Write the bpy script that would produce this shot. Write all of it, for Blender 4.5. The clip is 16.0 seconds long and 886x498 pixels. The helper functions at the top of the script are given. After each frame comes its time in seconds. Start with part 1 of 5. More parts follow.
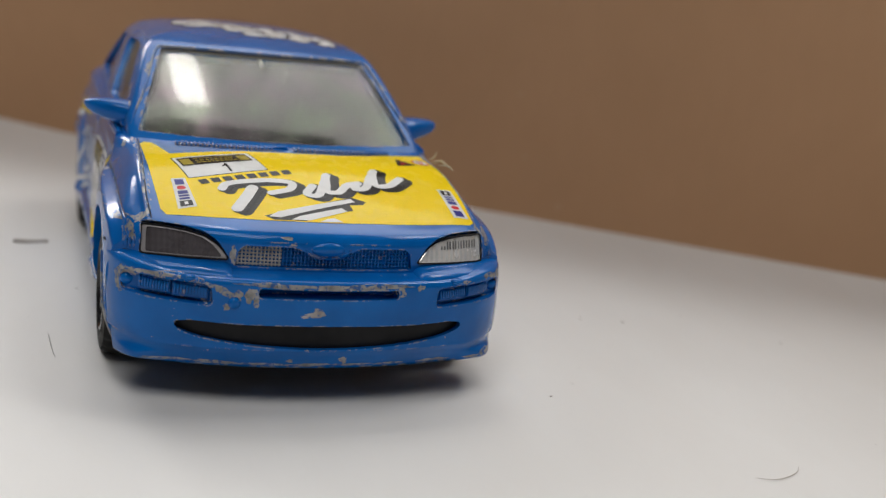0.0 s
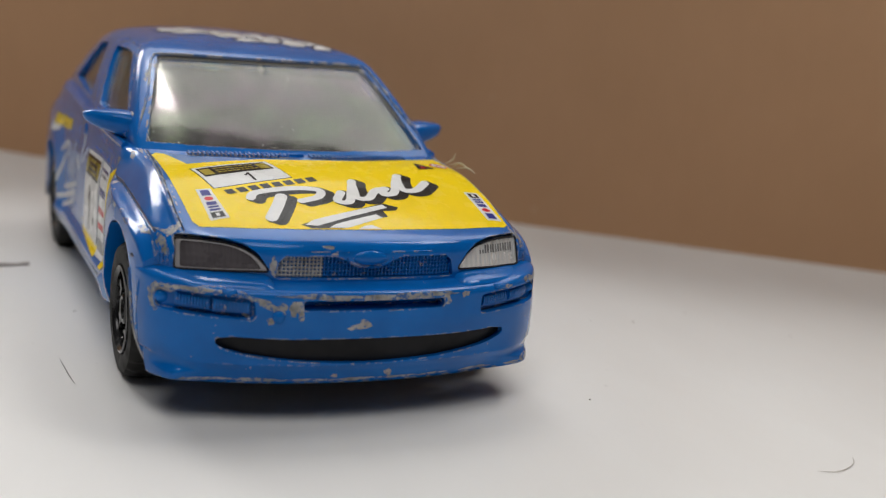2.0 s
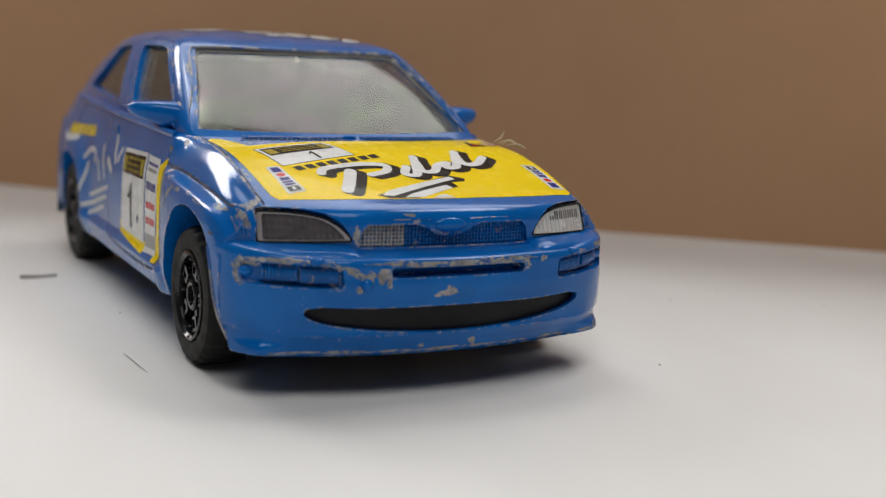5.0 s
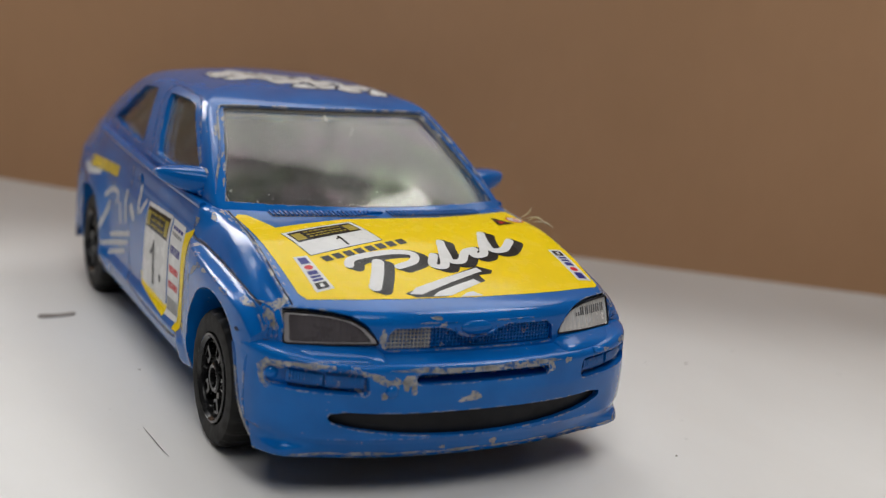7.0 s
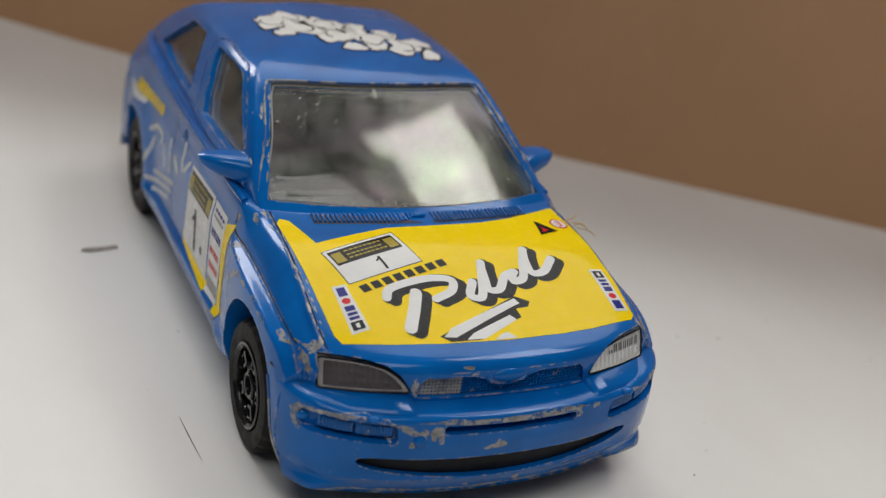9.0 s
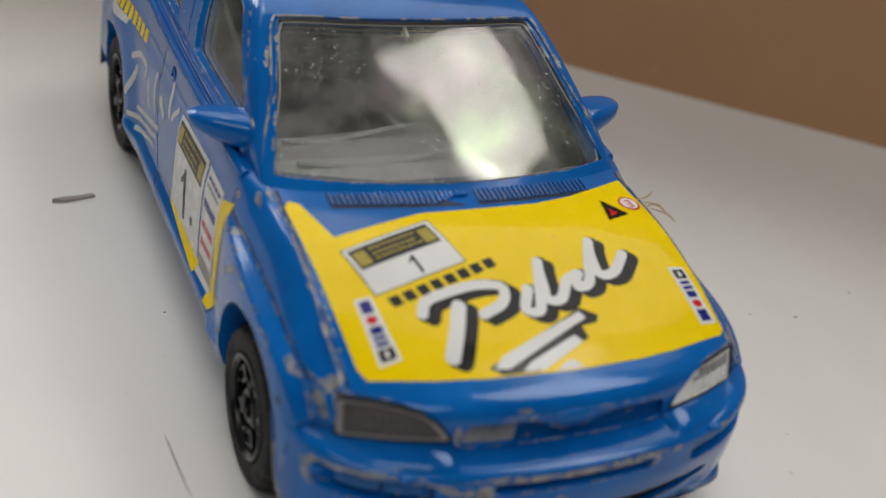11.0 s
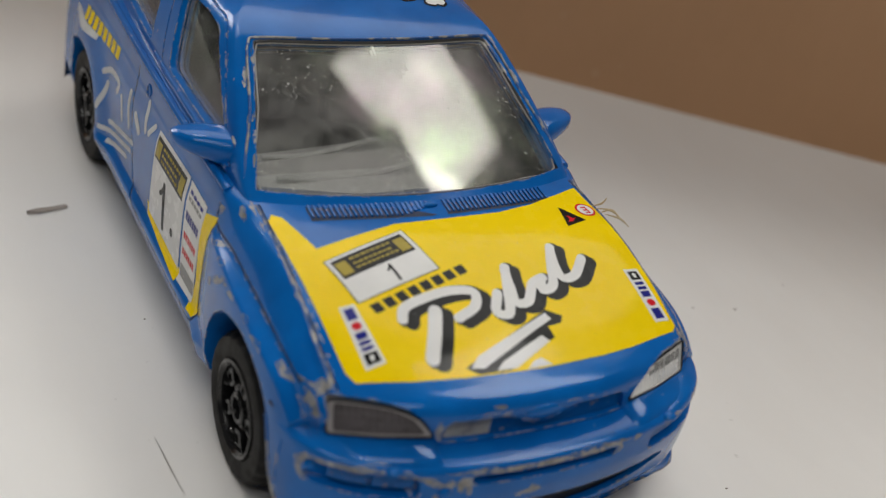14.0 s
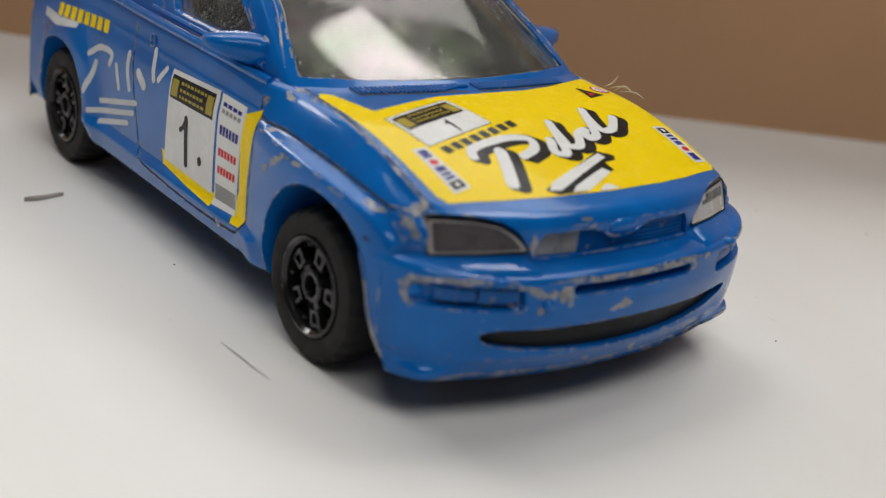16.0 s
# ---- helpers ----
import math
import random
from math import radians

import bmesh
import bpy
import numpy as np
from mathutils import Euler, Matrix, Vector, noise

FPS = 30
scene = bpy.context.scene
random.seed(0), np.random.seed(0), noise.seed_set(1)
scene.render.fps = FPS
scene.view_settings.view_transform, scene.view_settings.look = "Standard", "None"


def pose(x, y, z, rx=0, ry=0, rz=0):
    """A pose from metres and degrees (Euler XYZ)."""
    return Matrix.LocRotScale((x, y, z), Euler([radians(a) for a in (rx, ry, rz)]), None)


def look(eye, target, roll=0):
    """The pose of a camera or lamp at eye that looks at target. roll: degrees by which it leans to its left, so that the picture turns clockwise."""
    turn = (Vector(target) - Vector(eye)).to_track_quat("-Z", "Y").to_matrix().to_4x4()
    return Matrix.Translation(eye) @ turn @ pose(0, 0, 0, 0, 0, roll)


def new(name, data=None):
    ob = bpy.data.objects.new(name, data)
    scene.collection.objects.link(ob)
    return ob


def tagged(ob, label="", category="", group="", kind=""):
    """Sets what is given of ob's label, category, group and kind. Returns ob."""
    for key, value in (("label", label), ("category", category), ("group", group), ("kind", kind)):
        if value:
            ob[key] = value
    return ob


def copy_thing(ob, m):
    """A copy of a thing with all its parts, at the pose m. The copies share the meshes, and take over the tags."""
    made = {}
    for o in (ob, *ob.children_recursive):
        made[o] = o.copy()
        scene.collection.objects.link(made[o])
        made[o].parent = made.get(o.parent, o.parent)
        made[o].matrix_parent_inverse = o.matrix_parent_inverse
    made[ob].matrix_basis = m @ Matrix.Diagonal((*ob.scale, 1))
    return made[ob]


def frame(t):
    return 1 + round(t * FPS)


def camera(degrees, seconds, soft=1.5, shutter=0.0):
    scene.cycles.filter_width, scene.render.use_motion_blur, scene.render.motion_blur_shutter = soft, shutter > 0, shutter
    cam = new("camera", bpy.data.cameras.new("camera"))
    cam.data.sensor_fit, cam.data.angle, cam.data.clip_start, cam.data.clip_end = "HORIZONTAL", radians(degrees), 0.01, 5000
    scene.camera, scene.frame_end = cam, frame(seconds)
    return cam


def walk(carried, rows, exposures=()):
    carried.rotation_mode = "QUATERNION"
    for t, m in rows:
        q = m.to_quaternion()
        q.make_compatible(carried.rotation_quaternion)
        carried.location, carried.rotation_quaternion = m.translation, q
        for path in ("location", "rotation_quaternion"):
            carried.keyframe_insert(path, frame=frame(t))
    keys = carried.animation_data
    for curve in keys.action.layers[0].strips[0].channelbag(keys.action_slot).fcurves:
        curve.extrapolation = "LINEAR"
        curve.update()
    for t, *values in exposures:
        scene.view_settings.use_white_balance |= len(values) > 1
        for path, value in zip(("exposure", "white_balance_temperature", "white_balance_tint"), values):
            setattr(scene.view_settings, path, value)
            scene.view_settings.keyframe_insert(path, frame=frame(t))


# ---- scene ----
FOV = 40.71
PATH = [
    (0.0, -0.03014, -0.12957, 0.04592, 76.381, -6.399, -18.954),
    (0.5, -0.03249, -0.12655, 0.0455, 76.438, -6.106, -20.278),
    (1.0, -0.03586, -0.12546, 0.04513, 76.475, -5.772, -21.372),
    (1.5, -0.03931, -0.12374, 0.04468, 76.779, -5.526, -22.402),
    (2.0, -0.04177, -0.12079, 0.04276, 77.475, -5.257, -24.123),
    (2.5, -0.04691, -0.11721, 0.03825, 78.671, -4.683, -26.323),
    (3.0, -0.05315, -0.11523, 0.03239, 80.241, -3.643, -28.582),
    (5.3, -0.05472, -0.11541, 0.03382, 80.078, -2.802, -28.01),
    (5.5, -0.05454, -0.11494, 0.03349, 80.201, -2.842, -27.868),
    (6.0, -0.05441, -0.11422, 0.03396, 79.902, -3.266, -27.776),
    (6.5, -0.0572, -0.11247, 0.04162, 78.93, -4.139, -27.742),
    (7.0, -0.05617, -0.11066, 0.04846, 77.203, -5.387, -27.474),
    (7.5, -0.05596, -0.1108, 0.05553, 75.025, -6.436, -26.663),
    (8.0, -0.05613, -0.11095, 0.0631, 72.675, -7.358, -25.629),
    (8.5, -0.05765, -0.11141, 0.07141, 69.607, -8.261, -24.585),
    (9.0, -0.05453, -0.10057, 0.07452, 64.895, -8.908, -24.007),
    (9.5, -0.04767, -0.08358, 0.07509, 61.099, -9.631, -23.623),
    (10.0, -0.0476, -0.07582, 0.07498, 58.988, -9.997, -23.251),
    (10.2, -0.0468, -0.07522, 0.07415, 58.489, -9.975, -22.975),
    (12.5, -0.0498, -0.07195, 0.07323, 57.891, -10.316, -24.89),
    (13.0, -0.05233, -0.07643, 0.07691, 57.882, -10.508, -25.533),
    (13.5, -0.05356, -0.07732, 0.07837, 57.934, -10.848, -26.129),
    (14.0, -0.05365, -0.07636, 0.07805, 58.048, -11.125, -26.845),
    (14.5, -0.05645, -0.07654, 0.07769, 58.676, -11.08, -27.85),
    (15.0, -0.0588, -0.07904, 0.07193, 60.4, -10.62, -29.62),
    (15.5, -0.06317, -0.08106, 0.06473, 63.693, -9.336, -32.437),
    (16.0, -0.07367, -0.08126, 0.04905, 68.955, -7.139, -37.036),
]
cam = camera(FOV, 16.0, soft=1.3)
cam.data.dof.use_dof = True
cam.data.dof.focus_distance = 0.123
cam.data.dof.aperture_fstop = 26.0
walk(cam, [(t, pose(x, y, z, rx, ry, rz)) for t, x, y, z, rx, ry, rz in PATH],
     exposures=[(0.0, -0.05, 6500, 10), (3.0, 0.05, 6500, 10), (5.5, 0.02, 6500, 10), (7.0, -0.03, 6500, 10), (8.0, -0.04, 6500, 10), (9.5, -0.18, 6620, 9), (10.2, -0.2, 6680, 9), (14.5, -0.2, 6680, 9), (16.0, 0.05, 6600, 9)])

# ---- light ----
world = bpy.data.worlds.new("room_light")
world.use_nodes = True
world.node_tree.nodes["Background"].inputs[0].default_value = (1.0, 0.975, 0.94, 1)
world.node_tree.nodes["Background"].inputs[1].default_value = 0.08
scene.world = world


def area_lamp(name, eye, target, sx, sy, watts, colour, roll=0.0):
    data = bpy.data.lights.new(name, "AREA")
    data.shape, data.size, data.size_y, data.energy, data.color = "RECTANGLE", sx, sy, watts, colour
    lamp = new(name, data)
    lamp.matrix_world = look(eye, target, roll)
    return lamp


area_lamp("ceiling_window", (0.59, 0.12, 1.0), (0.59, 0.12, 0.0), 0.31, 0.38, 3.1, (1.0, 0.985, 0.96), 32.0)
area_lamp("roof_window", (0.03, 0.57, 1.1), (0.0, 0.02, 0.0), 0.085, 0.24, 0.62, (1.0, 0.985, 0.96))
# added broad lamp, stands for the bright ceiling area mirrored in the windscreen
area_lamp("pale_ceiling_lamp", (0.42, 0.80, 1.05), (0.42, 0.66, 0.0), 1.36, 0.84, 8.8, (1.0, 0.985, 0.965))
area_lamp("north_window", (-0.38, 1.20, 0.72), (0.0, 0.0, 0.0), 0.36, 0.46, 5.4, (1.0, 0.985, 0.965))
# added fill lamp above the front, brightens bumper, board and card
area_lamp("front_fill", (-0.26, -0.53, 1.10), (0.0, 0.02, 0.0), 0.8, 0.6, 6.0, (1.0, 0.985, 0.965))


# ---- materials ----
class Mat:
    """A node material with short calls for its nodes."""

    def __init__(self, name):
        self.m = bpy.data.materials.new(name)
        self.m.use_nodes = True
        self.t = self.m.node_tree
        self.b = self.t.nodes["Principled BSDF"]
        self.out = self.t.nodes["Material Output"]
        self.co = self.t.nodes.new("ShaderNodeTexCoord").outputs["Object"]

    def node(self, kind, **ins):
        n = self.t.nodes.new("ShaderNode" + kind)
        for k, v in ins.items():
            self.put(n, k.replace("_", " "), v)
        return n

    def put(self, n, key, v):
        s = n.inputs[int(key[1:])] if key[0] == "i" and key[1:].isdigit() else n.inputs[key]
        if isinstance(v, bpy.types.NodeSocket):
            self.t.links.new(v, s)
        elif isinstance(v, tuple) and len(v) == 3 and s.type == "RGBA":
            s.default_value = (*v, 1)
        else:
            s.default_value = v

    def set(self, **ins):
        for k, v in ins.items():
            self.put(self.b, k.replace("_", " "), v)
        return self

    def noise(self, scale, detail=3.0, rough=0.55, stretch=None):
        co = self.co
        if stretch:
            mp = self.node("Mapping", Vector=co)
            mp.inputs["Scale"].default_value = stretch
            co = mp.outputs[0]
        return self.node("TexNoise", Vector=co, Scale=scale, Detail=detail, Roughness=rough).outputs["Fac"]

    def ramp(self, fac, a, b, lo=0.0, hi=1.0):
        n = self.node("MapRange", Value=fac)
        n.inputs["From Min"].default_value, n.inputs["From Max"].default_value = a, b
        n.inputs["To Min"].default_value, n.inputs["To Max"].default_value = lo, hi
        return n.outputs[0]

    def math(self, op, a, b):
        n = self.t.nodes.new("ShaderNodeMath")
        n.operation = op
        n.use_clamp = True
        self.put(n, "i0", a)
        self.put(n, "i1", b)
        return n.outputs[0]

    def math_free(self, op, a, b):
        n = self.t.nodes.new("ShaderNodeMath")
        n.operation = op
        self.put(n, "i0", a)
        self.put(n, "i1", b)
        return n.outputs[0]

    def mix(self, fac, a, b):
        n = self.t.nodes.new("ShaderNodeMix")
        n.data_type = "RGBA"
        self.put(n, "i0", fac)
        self.put(n, "i6", a)
        self.put(n, "i7", b)
        return n.outputs[2]

    def bump(self, height, strength, distance, normal=None):
        n = self.node("Bump", Height=height, Strength=strength, Distance=distance)
        if normal:
            self.put(n, "Normal", normal)
        self.put(self.b, "Normal", n.outputs[0])


def worn_metal(m, rest=0.545, size=1900):
    """Grey cast metal with small rests of blue paint."""
    metal = m.mix(m.ramp(m.noise(900, 4, 0.6), 0.3, 0.7), (0.15, 0.148, 0.142), (0.46, 0.452, 0.435))
    return m.mix(m.ramp(m.noise(size, 3, 0.6), rest, rest + 0.045, 0.0, 0.9), metal, (0.004, 0.09, 0.33))


def paint(name, wear=0.50):
    """Glossy blue enamel on cast metal, rubbed through to grey on the edges."""
    m = Mat(name)
    bev = m.node("Bevel", Radius=0.00030)
    bev.samples = 6
    soft = m.node("Bevel", Radius=0.00012)
    soft.samples = 4
    geo = m.t.nodes.new("ShaderNodeNewGeometry")
    dot = m.t.nodes.new("ShaderNodeVectorMath")
    dot.operation = "DOT_PRODUCT"
    m.t.links.new(bev.outputs[0], dot.inputs[0])
    m.t.links.new(geo.outputs["Normal"], dot.inputs[1])
    edge = m.ramp(dot.outputs["Value"], 0.988, 0.92)
    patch = m.ramp(m.noise(750, 5, 0.68), wear, wear + 0.05)
    rub = m.math("MULTIPLY", edge, patch)
    spots = m.ramp(m.noise(1100, 3, 0.6), 0.715, 0.735)
    where = m.ramp(m.noise(90, 2, 0.5), 0.48, 0.58)
    chip = m.math("MAXIMUM", rub, m.math("MULTIPLY", spots, where))
    tone = m.mix(m.ramp(m.noise(160, 3), 0.35, 0.65), (0.0003, 0.102, 0.385), (0.0006, 0.132, 0.480))
    m.set(Base_Color=m.mix(chip, tone, worn_metal(m)), Roughness=m.ramp(m.noise(700, 4), 0.3, 0.7, 0.12, 0.24))
    m.set(Sheen_Weight=0.03, Sheen_Roughness=0.45, Sheen_Tint=(0.80, 0.88, 1.0))
    m.set(Specular_Tint=m.mix(chip, (0.04, 0.42, 1.0), (1.0, 1.0, 1.0)))
    m.set(Coat_Weight=m.math("SUBTRACT", 0.46, chip), Coat_Roughness=m.ramp(m.noise(420, 4), 0.35, 0.7, 0.06, 0.15), Coat_IOR=1.5, Specular_IOR_Level=m.ramp(chip, 0.0, 1.0, 0.16, 0.6))
    h = m.math("SUBTRACT", m.ramp(m.noise(330, 4, 0.6), 0.2, 0.8, 0.25, 0.65), m.math("MULTIPLY", chip, 0.4))
    m.bump(h, 0.46, 0.00014, soft.outputs[0])
    return m.m


def bare_metal(name="bare_zinc", rest=0.545, size=1900):
    """The same metal laid open in a chip."""
    m = Mat(name)
    m.set(Base_Color=worn_metal(m, rest, size), Roughness=m.ramp(m.noise(900, 4), 0.3, 0.7, 0.28, 0.55), Metallic=0.25)
    m.bump(m.noise(1300, 4), 0.3, 0.0001)
    return m.m


def plain(name, a, b, rough=0.45, scale=600.0, bump=0.1, metal=0.0, coat=0.0, spread=0.12, spec=0.5):
    """Two near tones and a fine grain."""
    m = Mat(name)
    n = m.noise(scale, 4)
    m.set(Base_Color=m.mix(m.ramp(m.noise(scale / 6, 3), 0.35, 0.65), a, b), Metallic=metal, Coat_Weight=coat, Coat_Roughness=0.12, Specular_IOR_Level=spec)
    m.set(Roughness=m.ramp(n, 0.3, 0.7, max(0.03, rough - spread), rough + spread))
    m.bump(n, bump, 0.0001)
    return m.m


def sticker(name, col, dark=0.9, rough=0.22):
    """Printed vinyl: gloss, faint dirt, tiny scuffs."""
    m = Mat(name)
    dirt = m.ramp(m.noise(240, 5, 0.65), 0.30, 0.75)
    scuff = m.ramp(m.noise(1700, 3, 0.6), 0.70, 0.76)
    base = m.mix(dirt, tuple(c * dark for c in col), col)
    m.set(Base_Color=m.mix(m.math("MULTIPLY", scuff, 0.35), base, (0.45, 0.44, 0.42)), Roughness=m.ramp(m.noise(500, 3), 0.3, 0.7, rough - 0.06, rough + 0.12))
    m.set(Coat_Weight=0.2, Coat_Roughness=0.07, Specular_IOR_Level=0.06)
    m.bump(m.noise(300, 3), 0.08, 0.0001)
    return m.m


def window_glass(name, dust):
    """Clear plastic with a soft mirror gloss, dried dust, fine scratches and a faint rainbow film."""
    m = Mat(name)
    specks = m.ramp(m.noise(2800, 2, 0.5), 0.635, 0.69)
    grit = m.ramp(m.noise(1300, 4, 0.65), 0.56, 0.68)
    where = m.ramp(m.noise(130, 3, 0.6), 0.40, 0.60)
    veil = m.ramp(m.noise(240, 4, 0.65), 0.34, 0.72, dust * 0.25, dust * 1.9)
    line = m.t.nodes.new("ShaderNodeMath")
    line.operation = "ABSOLUTE"
    m.t.links.new(m.math_free("SUBTRACT", m.noise(150, 2, 0.5, (1.0, 0.45, 0.45)), 0.5), line.inputs[0])
    hair = m.t.nodes.new("ShaderNodeMath")
    hair.operation = "ABSOLUTE"
    m.t.links.new(m.math_free("SUBTRACT", m.noise(330, 1, 0.5, (0.4, 1.0, 1.0)), 0.5), hair.inputs[0])
    scratch = m.math("MULTIPLY", m.ramp(line.outputs[0], 0.006, 0.002), m.ramp(m.noise(210, 2), 0.50, 0.60))
    scratch = m.math("MAXIMUM", scratch, m.math("MULTIPLY", m.ramp(hair.outputs[0], 0.005, 0.002), m.ramp(m.noise(260, 2), 0.54, 0.62)))
    fac = m.math("MAXIMUM", veil, m.math("MULTIPLY", m.math("MULTIPLY", specks, where), dust * 7.0))
    fac = m.math("MAXIMUM", fac, m.math("MULTIPLY", m.math("MULTIPLY", grit, where), dust * 2.0))
    fac = m.math("MAXIMUM", fac, m.math("MULTIPLY", scratch, dust * 3.0))
    clear = m.node("BsdfTransparent", Color=(0.80, 0.80, 0.79)).outputs[0]
    grey = m.node("BsdfDiffuse", Color=(0.62, 0.62, 0.60)).outputs[0]
    base = m.t.nodes.new("ShaderNodeMixShader")
    m.put(base, "i0", fac)
    m.put(base, "i1", clear)
    m.put(base, "i2", grey)
    rough = m.ramp(m.noise(300, 2, 0.5), 0.3, 0.7, 0.05, 0.10)
    bmp = m.node("Bump", Height=m.noise(90, 2), Strength=0.05, Distance=0.0002)
    film = m.mix(m.ramp(m.noise(95, 2), 0.40, 0.60), (0.92, 1.0, 0.85), (1.0, 0.89, 0.95))
    film = m.mix(m.ramp(m.noise(260, 4, 0.65), 0.38, 0.62), film, (0.74, 0.74, 0.70))
    gloss = m.node("BsdfGlossy", Color=film, Roughness=rough, Normal=bmp.outputs[0]).outputs[0]
    fres = m.node("Fresnel", IOR=1.60).outputs[0]
    top = m.t.nodes.new("ShaderNodeMixShader")
    m.put(top, "i0", fres)
    m.put(top, "i1", base.outputs[0])
    m.put(top, "i2", gloss)
    m.t.links.new(top.outputs[0], m.out.inputs[0])
    return m.m


BLUE = paint("worn_blue_enamel")
WHOLE_BLUE = paint("sound_blue_enamel", 0.60)
BARE = bare_metal()
BEAD = bare_metal("rubbed_edge", 0.49, 420)
SILVER = plain("silvered_metal", (0.24, 0.235, 0.23), (0.56, 0.55, 0.53), 0.35, 700, 0.3, 0.2)
BLACK = plain("black_plastic", (0.007, 0.007, 0.008), (0.014, 0.014, 0.015), 0.5, 900, 0.3, spec=0.2)
RIM = plain("rim_plastic", (0.006, 0.006, 0.007), (0.012, 0.012, 0.013), 0.22, 900, 0.1)
TREAD = plain("tyre_rubber", (0.009, 0.009, 0.009), (0.020, 0.019, 0.018), 0.62, 700, 0.3, spec=0.18)
CABIN = plain("cabin_plastic", (0.030, 0.030, 0.032), (0.048, 0.048, 0.049), 0.55, 600, 0.2)
DASH = plain("dash_plastic", (0.26, 0.26, 0.26), (0.36, 0.36, 0.355), 0.5, 500, 0.2)
PALE = plain("pale_clear_plastic", (0.40, 0.41, 0.41), (0.55, 0.56, 0.55), 0.3, 500, 0.2)
SEAL = plain("window_seal", (0.012, 0.012, 0.012), (0.035, 0.034, 0.033), 0.45, 1200, 0.2)
# near-black blue for gaps and slots: their dirt and shade put into colour
LINE = plain("gap_shade", (0.003, 0.010, 0.032), (0.006, 0.020, 0.060), 0.6, 900, 0.1)
SCREEN = window_glass("dusty_windscreen", 0.10)
SIDE = window_glass("dusty_side_glass", 0.10)
MIRROR = window_glass("frosted_mirror", 0.22)
LAMP_CLEAR = plain("silvered_lamp", (0.66, 0.66, 0.65), (0.84, 0.84, 0.82), 0.20, 800, 0.1, 0.35, 0.6)
FLUTE = plain("lamp_flute", (0.15, 0.15, 0.15), (0.34, 0.34, 0.335), 0.3, 900, 0.1, 0.3, 0.5)
LAMP_DARK = plain("dulled_lamp", (0.048, 0.042, 0.045), (0.085, 0.075, 0.080), 0.32, 700, 0.3, 0.0, 0.25, spec=0.3)
LAMP_RIM = plain("dulled_lamp_rim", (0.24, 0.22, 0.22), (0.34, 0.32, 0.32), 0.35, 700, 0.2)
YELLOW = sticker("yellow_vinyl", (0.92, 0.66, 0.0015), 0.95)
WHITE = sticker("white_vinyl", (0.78, 0.78, 0.77), 0.90)
DULLWHITE = sticker("worn_white_print", (0.70, 0.72, 0.74), 0.74, 0.35)
INK = sticker("black_print", (0.012, 0.012, 0.012), 0.8)
GOLD = sticker("gold_print", (0.42, 0.33, 0.05), 0.8)
NAVY = sticker("navy_print", (0.02, 0.025, 0.22), 0.9)
RED = sticker("red_print", (0.62, 0.02, 0.03), 0.9)
GREY = sticker("grey_print", (0.30, 0.30, 0.29), 0.85)


def board_material():
    m = Mat("white_laminate")
    big = m.noise(9, 4, 0.6)
    smear = m.noise(60, 5, 0.65, (1.0, 0.35, 1.0))
    specks = m.ramp(m.noise(620, 2, 0.5), 0.735, 0.765)
    few = m.ramp(m.noise(40, 2), 0.52, 0.62)
    base = m.mix(m.ramp(smear, 0.3, 0.75), (0.74, 0.73, 0.715), (0.80, 0.795, 0.785))
    base = m.mix(m.ramp(big, 0.35, 0.7, 0.0, 0.6), base, (0.715, 0.70, 0.675))
    m.set(Base_Color=m.mix(m.math("MULTIPLY", m.math("MULTIPLY", specks, few), 0.30), base, (0.34, 0.33, 0.31)))
    m.set(Roughness=m.ramp(smear, 0.3, 0.7, 0.42, 0.58), Specular_IOR_Level=0.35)
    m.bump(m.noise(1400, 3), 0.06, 0.0001)
    return m.m


def card_material():
    m = Mat("brown_card")
    fibre = m.noise(500, 5, 0.65, (1.0, 1.0, 0.3))
    blot = m.noise(18, 4, 0.6)
    marks = m.ramp(m.noise(150, 2, 0.5), 0.735, 0.76)
    base = m.mix(m.ramp(blot, 0.3, 0.7), (0.47, 0.272, 0.147), (0.53, 0.310, 0.172))
    base = m.mix(m.ramp(fibre, 0.35, 0.7, 0.0, 0.14), base, (0.41, 0.236, 0.125))
    m.set(Base_Color=m.mix(m.math("MULTIPLY", marks, 0.25), base, (0.55, 0.40, 0.27)), Roughness=0.72, Specular_IOR_Level=0.3)
    m.bump(fibre, 0.05, 0.0002)
    return m.m


BOARD, CARD = board_material(), card_material()
# grey of the unseen room, sets how much light it throws back
ROOM = plain("unseen_room_grey", (0.15, 0.15, 0.155), (0.18, 0.18, 0.185), 0.8, 30, 0.05)
HAIR = plain("dark_hair", (0.17, 0.155, 0.145), (0.26, 0.24, 0.22), 0.4, 900, 0.05)
PALE_HAIR = plain("pale_hair", (0.42, 0.39, 0.36), (0.50, 0.46, 0.42), 0.4, 900, 0.05)
FLAKE = plain("dark_flake", (0.28, 0.25, 0.22), (0.40, 0.36, 0.33), 0.6, 900, 0.3)
FIBRE = plain("straw_fibre", (0.52, 0.42, 0.26), (0.66, 0.56, 0.40), 0.5, 900, 0.2)

# ---- mesh helpers: all shapes of the model car are given in millimetres ----
MM = 0.001


def finish(bm, sharp=32.0):
    bmesh.ops.recalc_face_normals(bm, faces=bm.faces[:])
    for f in bm.faces:
        f.smooth = True
    for e in bm.edges:
        e.smooth = len(e.link_faces) == 2 and e.calc_face_angle(0.0) < radians(sharp)


